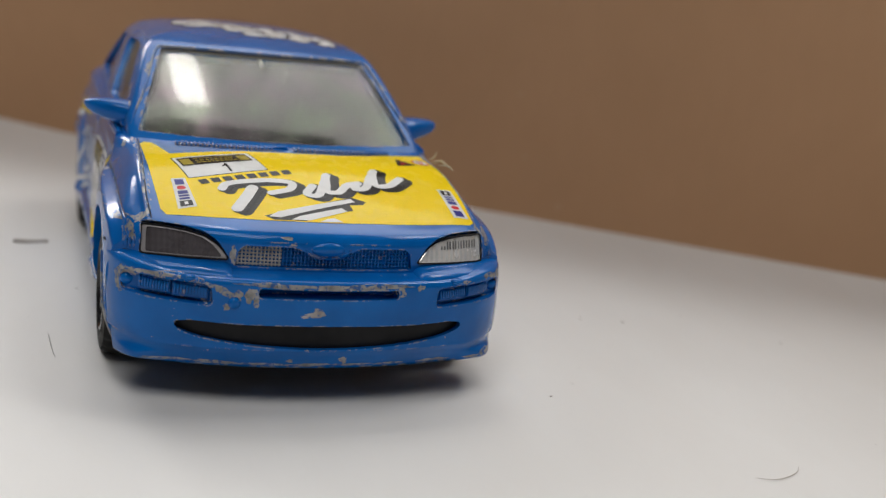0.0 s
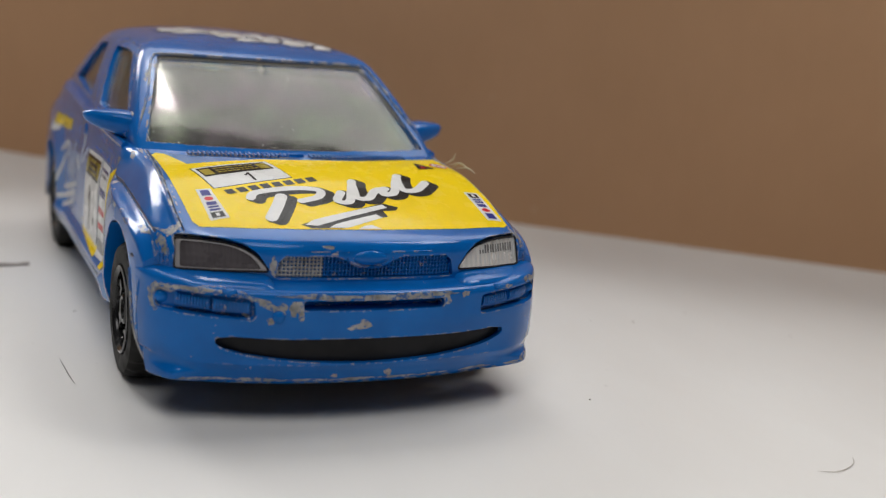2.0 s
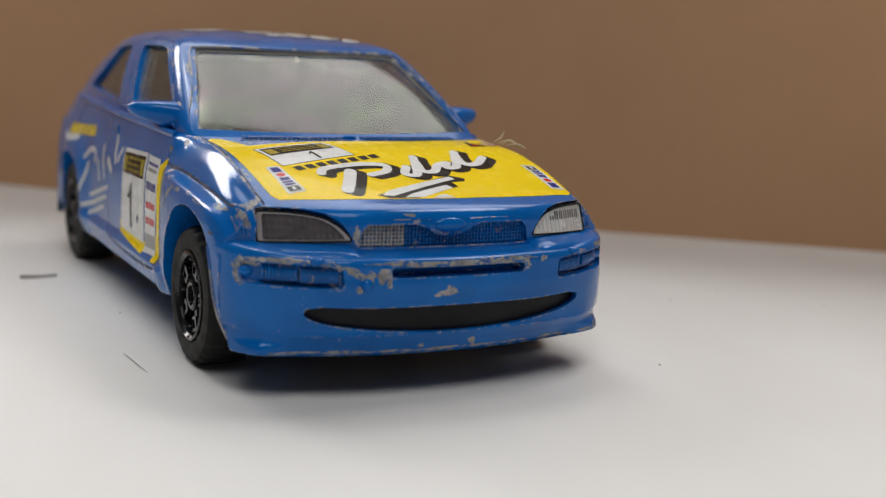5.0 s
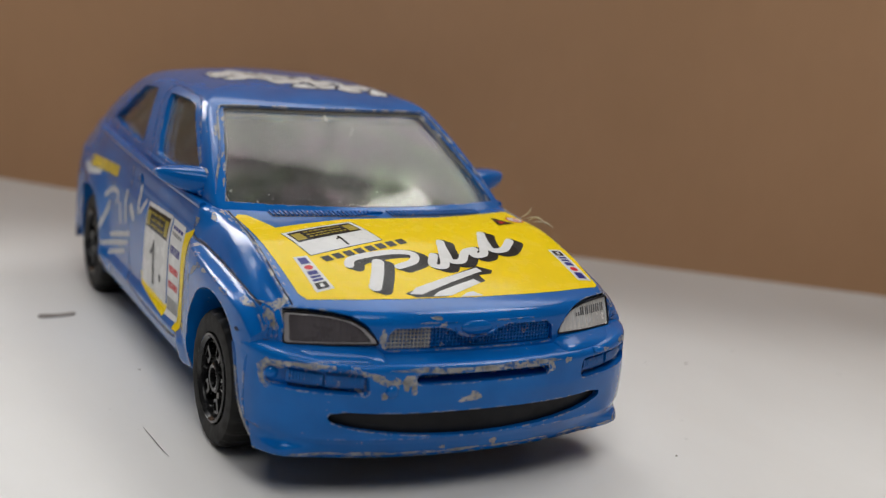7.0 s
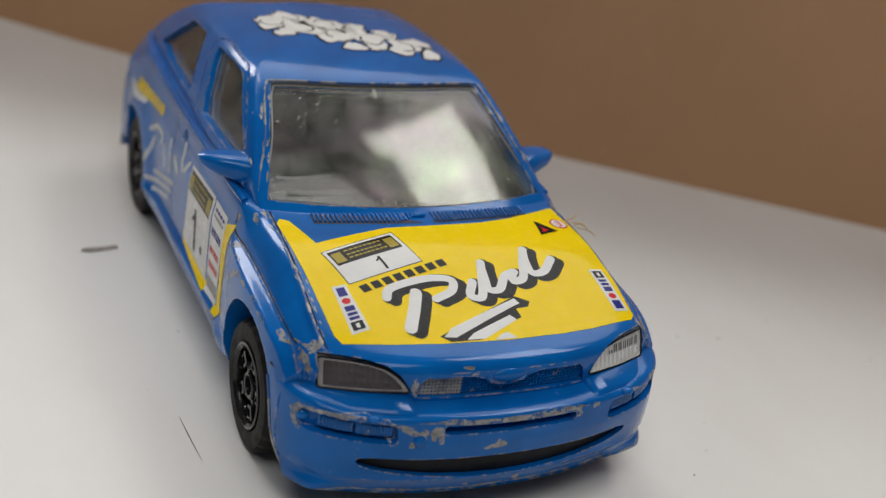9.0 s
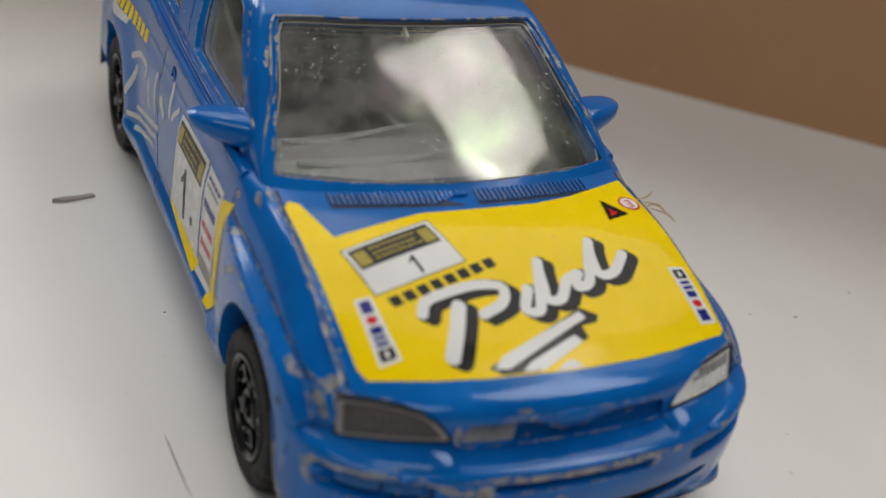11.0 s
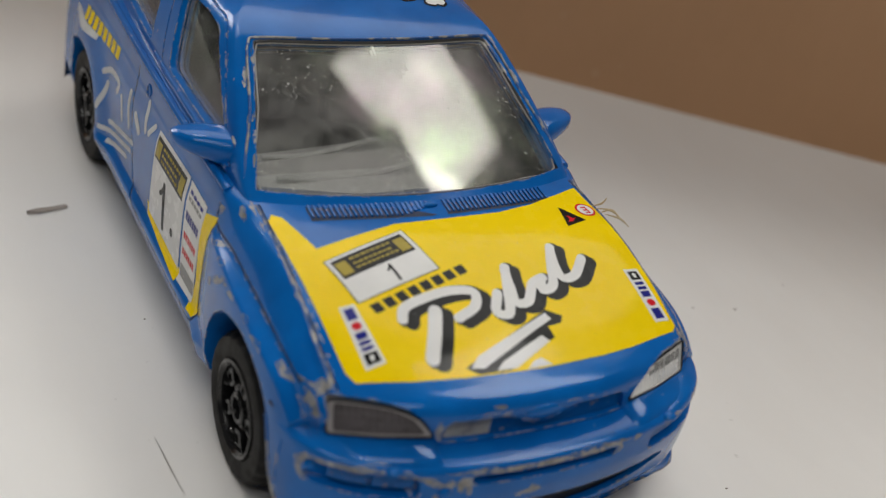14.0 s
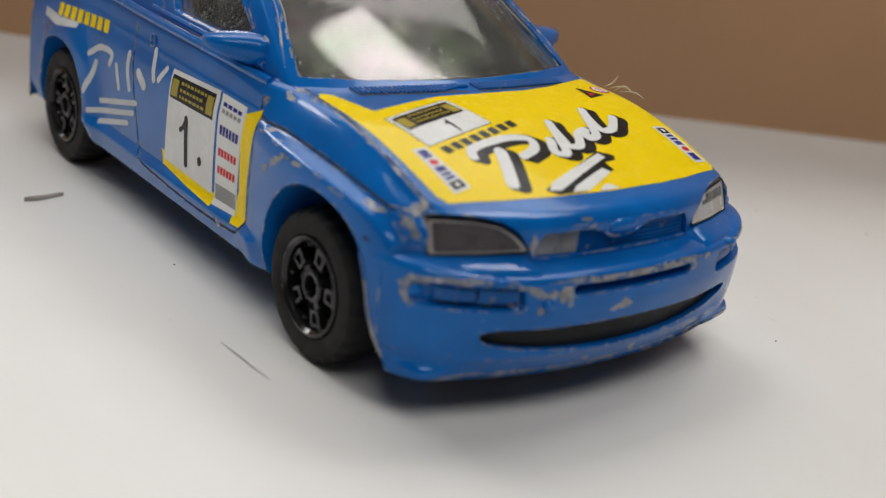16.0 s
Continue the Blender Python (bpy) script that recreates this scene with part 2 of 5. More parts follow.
def part(name, bm, material, parent, label="", sharp=32.0, turn=True):
    """One mesh object under a thing or a part; the bmesh is in millimetres."""
    if turn:
        finish(bm, sharp)
    me = bpy.data.meshes.new(name)
    bm.to_mesh(me)
    bm.free()
    me.transform(Matrix.Scale(MM, 4))
    me.materials.append(material)
    ob = new(name, me)
    ob.parent = parent
    return tagged(ob, label)


def spline(xs, ys):
    """A smooth curve through the points with no overshoot."""
    xs, ys = np.array(xs, float), np.array(ys, float)
    h = np.diff(xs)
    d = np.diff(ys) / h
    m = np.zeros(len(xs))
    m[0], m[-1] = d[0], d[-1]
    for i in range(1, len(xs) - 1):
        if d[i - 1] * d[i] > 0:
            w1, w2 = 2 * h[i] + h[i - 1], h[i] + 2 * h[i - 1]
            m[i] = (w1 + w2) / (w1 / d[i - 1] + w2 / d[i])

    def at(x):
        x = min(max(x, xs[0]), xs[-1])
        i = min(int(np.searchsorted(xs, x, "right")) - 1, len(xs) - 2)
        s = (x - xs[i]) / h[i]
        return float((2 * s**3 - 3 * s**2 + 1) * ys[i] + (s**3 - 2 * s**2 + s) * h[i] * m[i] + (3 * s**2 - 2 * s**3) * ys[i + 1] + (s**3 - s**2) * h[i] * m[i + 1])

    return at


def curve_through(pts, per=6, closed=False):
    """Points along a centripetal Catmull-Rom curve."""
    p = [Vector(q) for q in pts]
    n = len(p)
    out = []
    for i in range(n if closed else n - 1):
        a, b = p[i], p[(i + 1) % n]
        z = p[i - 1] if closed or i > 0 else a * 2 - b
        c = p[(i + 2) % n] if closed or i + 2 < n else b * 2 - a
        t1 = max((a - z).length, 1e-6) ** 0.5
        t2 = t1 + max((b - a).length, 1e-6) ** 0.5
        t3 = t2 + max((c - b).length, 1e-6) ** 0.5
        for k in range(per):
            t = t1 + (t2 - t1) * k / per
            a1 = z * ((t1 - t) / t1) + a * (t / t1)
            a2 = a * ((t2 - t) / (t2 - t1)) + b * ((t - t1) / (t2 - t1))
            a3 = b * ((t3 - t) / (t3 - t2)) + c * ((t - t2) / (t3 - t2))
            b1 = a1 * ((t2 - t) / t2) + a2 * (t / t2)
            b2 = a2 * ((t3 - t) / (t3 - t1)) + a3 * ((t - t1) / (t3 - t1))
            out.append(b1 * ((t2 - t) / (t2 - t1)) + b2 * ((t - t1) / (t2 - t1)))
    if not closed:
        out.append(p[-1])
    return out


def loft(rings, caps=True, closed=True):
    """A skin over rings of equal length, closed at both ends, at the last one (caps="end") or at neither."""
    bm = bmesh.new()
    rows = [[bm.verts.new(p) for p in r] for r in rings]
    n = len(rows[0])
    for a, b in zip(rows, rows[1:]):
        for i in range(n if closed else n - 1):
            j = (i + 1) % n
            bm.faces.new((a[i], a[j], b[j], b[i]))
    if caps is True:
        bm.faces.new(rows[0][::-1])
    if caps:
        bm.faces.new(rows[-1])
    return bm


def prism(lower, upper):
    """A solid between two outlines of equal length."""
    bm = loft([lower, upper])
    bmesh.ops.recalc_face_normals(bm, faces=bm.faces[:])
    return bm


def tube(path, r, sides=6, closed=False, taper=False):
    """A round bar along a path."""
    path = [Vector(p) for p in path]
    rings = []
    n = len(path)
    up = Vector((0.13, 0.21, 0.97))
    for i, p in enumerate(path):
        d = (path[(i + 1) % n] - path[i - 1]) if closed else (path[min(i + 1, n - 1)] - path[max(i - 1, 0)])
        d.normalize()
        side = d.cross(up)
        if side.length < 0.15:
            side = d.cross(Vector((1, 0, 0)))
        side.normalize()
        top = side.cross(d)
        rr = r * (0.25 + 0.75 * math.sin(math.pi * (i + 0.3) / (n - 0.4))) if taper else r
        rings.append([p + (side * math.cos(a) + top * math.sin(a)) * rr for a in (2 * math.pi * k / sides for k in range(sides))])
    if closed:
        rings.append(rings[0])
        bm = loft(rings, caps=False)
        bmesh.ops.remove_doubles(bm, verts=bm.verts[:], dist=1e-5)
        return bm
    return loft(rings)


def box(x0, x1, y0, y1, z0, z1, bevel=0.0, seg=2):
    bm = bmesh.new()
    bmesh.ops.create_cube(bm, size=1.0)
    for v in bm.verts:
        v.co = Vector((x0 + (v.co.x + 0.5) * (x1 - x0), y0 + (v.co.y + 0.5) * (y1 - y0), z0 + (v.co.z + 0.5) * (z1 - z0)))
    if bevel:
        bmesh.ops.bevel(bm, geom=bm.edges[:], offset=bevel, segments=seg, affect="EDGES", profile=0.5)
    return bm


def add_to(bm, other):
    """Joins other into bm."""
    me = bpy.data.meshes.new("join")
    other.to_mesh(me)
    other.free()
    bm.from_mesh(me)
    bpy.data.meshes.remove(me)
    return bm


def carve_one(bm, cutter):
    """bm with one solid cut out of it, or None where the cut fails."""
    pair = []
    for src in (bm, cutter):
        bmesh.ops.recalc_face_normals(src, faces=src.faces[:])
        me = bpy.data.meshes.new("carve")
        src.to_mesh(me)
        pair.append((new("carve", me), me))
    mod = pair[0][0].modifiers.new("cut", "BOOLEAN")
    mod.object, mod.operation, mod.solver = pair[1][0], "DIFFERENCE", "EXACT"
    dg = bpy.context.evaluated_depsgraph_get()
    dg.update()
    ev = pair[0][0].evaluated_get(dg)
    out = bmesh.new()
    out.from_mesh(ev.to_mesh())
    ev.to_mesh_clear()
    for o, m in pair:
        bpy.data.objects.remove(o)
        bpy.data.meshes.remove(m)
    if abs(out.calc_volume(signed=True)) < 0.03 * abs(bm.calc_volume(signed=True)) or len(out.faces) < 0.4 * len(bm.faces):
        out.free()
        return None
    return out


def carve(bm, cutters):
    """Cuts solids out of a solid, one after the other."""
    for c in cutters:
        out = None
        for shift in (Vector((0, 0, 0)), Vector((0.011, 0.017, 0.013)), Vector((-0.023, 0.009, -0.019)), Vector((0.031, -0.027, 0.007)), Vector((0.03, 0.05, 0.03)), Vector((-0.04, -0.09, 0.05))):
            bmesh.ops.translate(c, verts=c.verts[:], vec=shift)
            out = carve_one(bm, c)
            if out:
                break
        if out:
            bm.free()
            bm = out
        else:
            print("CUT FAILED")
        c.free()
    return bm


def groove(bm, path, r):
    """A fine channel along a path on the skin; returns the skin and whether it took."""
    for sides, rr in ((5, r), (6, r), (4, r), (7, r * 1.1), (8, r * 0.9)):
        for flip in (1, -1):
            c = tube(path[::flip], rr, sides)
            out = carve_one(bm, c)
            c.free()
            if out:
                bm.free()
                return out, True
    return bm, False


def rounded(poly, r, seg=4):
    """A flat outline with rounded corners."""
    out = []
    n = len(poly)
    for i in range(n):
        p, a, b = Vector(poly[i]), Vector(poly[i - 1]), Vector(poly[(i + 1) % n])
        da, db = (a - p), (b - p)
        k = min(r, da.length * 0.45, db.length * 0.45)
        s, e = p + da.normalized() * k, p + db.normalized() * k
        for j in range(seg + 1):
            t = j / seg
            out.append(s * (1 - t) ** 2 + p * 2 * t * (1 - t) + e * t**2)
    return out


def sheet(polys, size=1.1):
    """Flat outlines (two coordinates each) as a fine triangle mesh."""
    bm = bmesh.new()
    for poly in polys:
        vs = [bm.verts.new((p[0], p[1], 0)) for p in poly]
        bm.faces.new(vs)
    bmesh.ops.triangulate(bm, faces=bm.faces[:])
    for _ in range(7):
        long = [e for e in bm.edges if e.calc_length() > size]
        if not long:
            break
        bmesh.ops.subdivide_edges(bm, edges=long, cuts=1)
        bmesh.ops.triangulate(bm, faces=[f for f in bm.faces if len(f.verts) > 3])
    return bm


def stroke(pts, width, per=5, ends=5):
    """The outline of a brush stroke of the given width, with round ends."""
    p = curve_through([(x, y, 0) for x, y in pts], per) if len(pts) > 2 else [Vector((x, y, 0)) for x, y in pts]
    left, right = [], []
    n = len(p)
    for i in range(n):
        d = (p[min(i + 1, n - 1)] - p[max(i - 1, 0)]).normalized()
        s = Vector((-d.y, d.x, 0)) * width / 2
        left.append(p[i] + s)
        right.append(p[i] - s)
    tip = []
    d = (p[-1] - p[-2]).normalized()
    s = Vector((-d.y, d.x, 0))
    for k in range(1, ends):
        a = math.pi * k / ends
        tip.append(p[-1] + (s * math.cos(a) + d * math.sin(a)) * width / 2)
    d = (p[0] - p[1]).normalized()
    s = Vector((-d.y, d.x, 0))
    tail = [p[0] + (s * math.cos(math.pi * k / ends) + d * math.sin(math.pi * k / ends)) * width / 2 for k in range(1, ends)]
    return [(v.x, v.y) for v in left + tip + right[::-1] + tail]


def ellipse(cx, cy, rx, ry, n=24):
    return [(cx + rx * math.cos(2 * math.pi * k / n), cy + ry * math.sin(2 * math.pi * k / n)) for k in range(n)]


def letter(text, size):
    """A character of the built-in font as flat triangles about its middle."""
    cu = bpy.data.curves.new("letter", "FONT")
    cu.body, cu.size, cu.align_x, cu.align_y, cu.offset = text, size, "CENTER", "CENTER", size * 0.018
    ob = new("letter", cu)
    dg = bpy.context.evaluated_depsgraph_get()
    dg.update()
    ev = ob.evaluated_get(dg)
    bm = bmesh.new()
    bm.from_mesh(ev.to_mesh())
    ev.to_mesh_clear()
    bpy.data.objects.remove(ob)
    bpy.data.curves.remove(cu)
    bmesh.ops.triangulate(bm, faces=bm.faces[:])
    return bm


# ---- setting ----
def setting():
    bm = box(-1.3, 1.3, -1.3, 1.3, -0.03, 0.0)
    me = bpy.data.meshes.new("floor")
    bm.to_mesh(me)
    bm.free()
    me.materials.append(BOARD)
    tagged(new("floor", me), "off-white laminate board, lightly smudged and dusty", "board", kind="structure")
    # the card bends away a little at its far end
    line = curve_through([(-0.30, 0.520, 0), (-0.16, 0.322, 0), (-0.075, 0.210, 0), (-0.030, 0.1545, 0), (0.0, 0.1240, 0), (0.03, 0.1000, 0), (0.09, 0.0546, 0), (0.20, -0.0278, 0), (0.42, -0.190, 0)], 8)
    rings = []
    for i, p in enumerate(line):
        d = (line[min(i + 1, len(line) - 1)] - line[max(i - 1, 0)]).normalized()
        s = Vector((-d.y, d.x, 0)) * 0.003
        rings.append([p, p + s, p + s + Vector((0, 0, 0.10)), p + Vector((0, 0, 0.10))])
    bm = loft(rings)
    finish(bm)
    me = bpy.data.meshes.new("wall_back")
    bm.to_mesh(me)
    bm.free()
    me.materials.append(CARD)
    tagged(new("wall_back", me), "plain brown card wall standing on the white board", "wall", kind="structure")

    # plain room round the board: unseen, added for bounce light and reflections
    rooms = {"wall_north": (-1.3, 1.3, 1.3, 1.34, 0, 1.4), "wall_south": (-1.3, 1.3, -1.34, -1.3, 0, 1.4), "wall_east": (1.3, 1.34, -1.34, 1.34, 0, 1.4), "wall_west": (-1.34, -1.3, -1.34, 1.34, 0, 1.4), "ceiling": (-1.34, 1.34, -1.34, 1.34, 1.4, 1.44)}
    for name, dims in rooms.items():
        bm = box(*dims)
        me = bpy.data.meshes.new(name)
        bm.to_mesh(me)
        bm.free()
        me.materials.append(ROOM)
        tagged(new(name, me), "plain grey surface of the unseen room, added for bounce light", name.split("_")[0], kind="structure")


setting()

# ---- the model car: x to its left side, y to its rear, front axle at y = 0 ----
car = new("toy_car")
tagged(car, "worn blue die-cast toy rally car with yellow bonnet sticker", "toy car")

nose_sweep = spline([0, 5, 8, 10, 12, 15, 18, 19.5, 21.5], [0, 0.12, 0.42, 0.85, 1.42, 2.45, 3.75, 4.85, 5.5])
nose_fade = spline([-16.3, -13.2, -10, -6, 0, 4], [1.0, 0.68, 0.44, 0.2, 0.04, 0.0])
tail_sweep = spline([0, 8, 12, 16, 19, 21.5], [0, 0.4, 1.0, 2.4, 4.6, 6.5])
tail_fade = spline([58, 66, 72, 77], [0.0, 0.35, 0.8, 1.0])
top_mid = spline([-16.3, -16.1, -15.6, -14.8, -13.2, -10.9, -4.5, -0.8, 2.5, 8, 13, 40, 64, 68, 72, 75, 77], [16.9, 17.35, 17.8, 18.1, 18.5, 19.15, 20.75, 21.7, 22.15, 22.4, 22.4, 22.4, 22.6, 23.4, 24.2, 23.8, 22.0])
edge_x = spline([-16.3, -11, 0, 8, 13, 40, 70, 77], [17.3, 17.35, 17.2, 16.9, 17.4, 17.4, 16.6, 15.0])
ridge_z = spline([-16.3, -15.5, -14, -11, -4.5, 2.5, 8, 12, 20, 40, 62, 72, 77], [16.5, 17.2, 17.75, 18.5, 20.2, 21.4, 21.8, 22.1, 22.5, 22.9, 23.6, 23.4, 21.5])
ridge_x = spline([-16.3, -10, 0, 8, 14, 40, 62, 77], [18.3, 18.6, 18.6, 18.4, 18.6, 18.8, 18.5, 16.6])
flank_z = spline([-16.3, -9.6, 0, 13, 30, 60, 77], [15.6, 17.4, 18.4, 19.2, 19.6, 20.2, 18.6])


blister = spline([-16.3, -12, -6, 0, 6, 10, 12.2, 13.2], [0.9, 1.15, 1.35, 1.35, 1.15, 0.75, 0.25, 0.0])


def flare(y, z):
    """How far the flank swells round the wheel arches; in front it starts with a shelf under the wing seam."""
    r = math.hypot(y - 59.3, z - 7.1)
    out = 0.95 * math.exp(-(((r - 9.2) / (2.0 if r > 9.2 else 6.0)) ** 2)) * min(1, max(0, (z - 4) / 4))
    if y < 13.2:
        k = min(1, max(0, (flank_z(y) + 0.05 - z) / 0.85))
        out += blister(y) * k * k * (3 - 2 * k) * (0.65 + 0.35 * min(1, max(0, (z - 5) / 4)))
    if 8 < y < 52 and z < 8.6:
        k = min(1, (8.6 - z) / 0.9) * min(1, (y - 8) / 2, (52 - y) / 3)
        out += 0.75 * max(0, k)
    return out


def section(y):
    zc, ex, rx, rz, fz = top_mid(y), edge_x(y), ridge_x(y), ridge_z(y), flank_z(y)
    ez = rz + 0.18 + 0.25 * (zc - rz - 0.18)
    fz = min(fz, rz - 0.6)
    low = 4.95
    # the front wing falls off in a broad slant from the bonnet's edge
    k = min(1, max(0, (12.5 - y) / 4))
    k *= k * (3 - 2 * k)
    drop_z = rz - fz - 0.55
    wing = [(rx, rz), (rx + 0.45, rz - 0.45), (19.5, fz + 0.55)]
    slant = [(17.95, rz - 0.10), (18.75, rz - 0.46 * drop_z), (19.42, fz + 0.55)]
    wing = [(a + (c - a) * k, b + (d - b) * k) for (a, b), (c, d) in zip(wing, slant)]
    return [(0, zc), (6, zc - 0.03), (12, zc - 0.10), (ex - 1.2, ez + 0.35 * (zc - ez)), (ex, ez), (ex + 0.45 - 0.2 * k, ez - 0.02), *wing, (19.62, fz + 0.1), (19.68, fz - 0.4), (19.8, fz - 1.0), (20.05, fz - 2.2), (20.25, 12.5), (20.25, 9.4), (20.25, 8.4), (20.2, 7.6), (19.95, 6.4), (19.6, low + 0.35), (18.9, low), (14, low), (8, low), (0, low)]


def shell_rings():
    rings = []
    ys = [(-16.3, 0.02), (-16.3, 0.25), (-16.3, 0.5), (-16.3, 0.75), (-16.3, 0.93), (-16.3, 1.0)]
    ys += [(y, 1.0) for y in (-16.2, -16.05, -15.85, -15.6, -15.3, -14.9, -14.4, -13.8)]
    ys += [(-13.1 + 0.75 * k, 1.0) for k in range(36)]
    ys += [(14.5 + 1.3 * k, 1.0) for k in range(46)]
    ys += [(74.5, 1.0), (75.4, 1.0), (76.2, 0.97), (76.8, 0.92), (77.0, 0.8), (77.0, 0.5), (77.0, 0.25), (77.0, 0.02)]
    for y, q in ys:
        half = curve_through([(x, 0, z) for x, z in section(y)], 4)
        ring = []
        for v in half:
            x, z = v.x, 4.95 + (v.z - 4.95) * q
            if x > 18.5:
                x += flare(y, z) * min(1, (x - 18.5) / 1.2) * (1 if q == 1.0 else 0)
            yy = y + nose_sweep(x) * nose_fade(y) - tail_sweep(x) * tail_fade(y)
            ring.append(Vector((x, yy, z)))
        rings.append(ring + [Vector((-v.x, v.y, v.z)) for v in ring[-2:0:-1]])
    return rings


# plan of the cabin at each height
cab_front = spline([20.5, 22.9, 25, 28, 31.2, 31.7, 32.3, 32.9, 33.3, 33.5], [4.9, 8.7, 12.2, 17.5, 23.9, 25.0, 27.0, 30.5, 34.0, 36])
cab_lag = spline([20.5, 22.9, 31.5, 33.5], [2.9, 2.7, 1.5, 1.0])
cab_wide = spline([20.5, 23.5, 25, 28, 30.6, 31.5, 32.2, 32.8, 33.25, 33.5], [18.5, 18.25, 17.9, 16.9, 15.85, 15.3, 14.5, 12.7, 9.4, 5.0])
cab_rear = spline([20.5, 24, 28, 31, 32, 32.8, 33.3, 33.5], [74, 71.5, 65.5, 59.5, 56.8, 54, 52.6, 52.2])


def cab_ring(z, inset=0.0, lower=0.0):
    zz = z + lower
    w, f, r, lag = cab_wide(zz) - inset, cab_front(zz) + inset * 1.3, cab_rear(zz) - inset * 1.3, cab_lag(zz)
    wf = w - 0.95
    c = f + lag
    mid = (c + r) / 2
    pts = [(0, f), (wf * 0.4, f + lag * 0.10), (wf * 0.75, f + lag * 0.48), (wf * 0.93, f + lag * 0.84), (wf, c + 0.15), (wf + 0.25, c + 0.7), (wf + 0.5, c + 3), (w, c + (mid - c) * 0.55), (w, mid), (w - 0.25, mid + (r - mid) * 0.4), (w - 1.0, r - 4.5), (w - 1.5, r - 2.0), (w - 2.4, r - 1.1), (w * 0.5, r - 0.3), (0, r)]
    half = curve_through([(x, y, z) for x, y in pts], 5)
    return half + [Vector((-v.x, v.y, v.z)) for v in half[-2:0:-1]]


CAB_Z = [20.5, 21.7, 22.9, 24, 25, 26, 27, 28, 29, 30, 30.6, 31.2, 31.6, 31.95, 32.3, 32.6, 32.9, 33.1, 33.3, 33.4, 33.5]

# openings, as outlines seen from the side (y, z) or from the front (x, z)
DOOR_GLASS = [(16.2, 23.9), (28.6, 31.0), (31.5, 31.35), (38.6, 31.25), (34.2, 24.1)]
QUARTER_GLASS = [(41.0, 24.0), (44.2, 31.1), (51.5, 30.7), (61.0, 24.9)]
FRONT_ARCH = [(-11.5, 2), (-11.2, 4.5), (-9.95, 9), (-8.4, 13.2), (-6.4, 15.1), (-2.8, 16.2), (0.9, 16.3), (4.3, 15.0), (6.8, 12), (7.7, 8), (7.8, 2)]
REAR_ARCH = [(50.8, 2), (51.0, 8), (52.2, 12), (55, 14.7), (59, 15.6), (63, 14.7), (66.2, 12), (67.5, 8), (67.7, 2)]
HEADLAMP = [(9.8, 14.95), (10.15, 15.5), (10.9, 16.3), (12.1, 16.95), (13.8, 17.3), (15.8, 17.45), (18.05, 17.45), (18.15, 14.7), (14, 14.8)]
GRILLE = [(9.2, 14.35), (8.9, 15.9), (8.3, 16.45), (3.6, 16.5), (2.2, 16.0), (1.0, 15.62), (-1.0, 15.62), (-2.2, 16.0), (-3.6, 16.5), (-8.3, 16.45), (-8.9, 15.9), (-9.2, 14.35)]


FRONT_ARCH = [(v.x, v.y) for v in curve_through([(a, b, 0) for a, b in FRONT_ARCH], 4)]
REAR_ARCH = [(v.x, v.y) for v in curve_through([(a, b, 0) for a, b in REAR_ARCH], 4)]


def side_prism(poly, x0, x1):
    return prism([(x0, y, z) for y, z in poly], [(x1, y, z) for y, z in poly])


def smooth_outline(poly, per=4):
    return [(v.x, v.y) for v in curve_through([(a, b, 0) for a, b in poly], per, closed=True)]


def along(points, per=8):
    return curve_through(points, per)


def front_y(x):
    return -16.3 + nose_sweep(abs(x))


def lamp_lean(z):
    """The headlamp glass leans back: its foot stands forward of the nose."""
    return -0.35 + 0.38 * (z - 14.6)


# lower body
shell = loft(shell_rings())
bmesh.ops.remove_doubles(shell, verts=shell.verts[:], dist=1e-4)
bmesh.ops.dissolve_degenerate(shell, edges=shell.edges[:], dist=1e-4)
cutters = []
for s in (1, -1):
    cutters.append(side_prism(FRONT_ARCH, s * 12.5, s * 26))
    cutters.append(side_prism(REAR_ARCH, s * 12.5, s * 26))
    lamp = rounded([(s * x, z) for x, z in HEADLAMP], 0.35, 2)
    cutters.append(prism([(p.x, -24, p.y + 1.7 * (p.y - 14.7)) for p in lamp], [(p.x, front_y(p.x) + lamp_lean(p.y) + 1.2, p.y) for p in lamp]))
cutters.append(prism([(x, -24, z) for x, z in GRILLE], [(x, front_y(x) + 1.0, z) for x, z in GRILLE]))
cutters.append(box(-16.6, 16.6, 13.5, 66, 8, 26))
shell = carve(shell, cutters)

from mathutils.bvhtree import BVHTree

shell_tree = BVHTree.FromBMesh(shell)


def drop(x, y, lift=0.0):
    """The point of the bonnet under (x, y)."""
    p, n, _, _ = shell_tree.ray_cast(Vector((x, y, 60)), Vector((0, 0, -1)))
    return p + n * lift if p else Vector((x, y, 22))


def press(y, z, lift=0.0, side=-1):
    """The point of the flank at (y, z)."""
    p, n, _, _ = shell_tree.ray_cast(Vector((60 * side, y, z)), Vector((-side, 0, 0)))
    return p + n * lift if p else Vector((20.2 * side, y, z))


def face(x, z, lift=0.0):
    """The point of the nose at (x, z)."""
    p, n, _, _ = shell_tree.ray_cast(Vector((x, -60, z)), Vector((0, 1, 0)))
    return p + n * lift if p else Vector((x, front_y(x), z))


# panel gaps cut into the skin
gaps = []
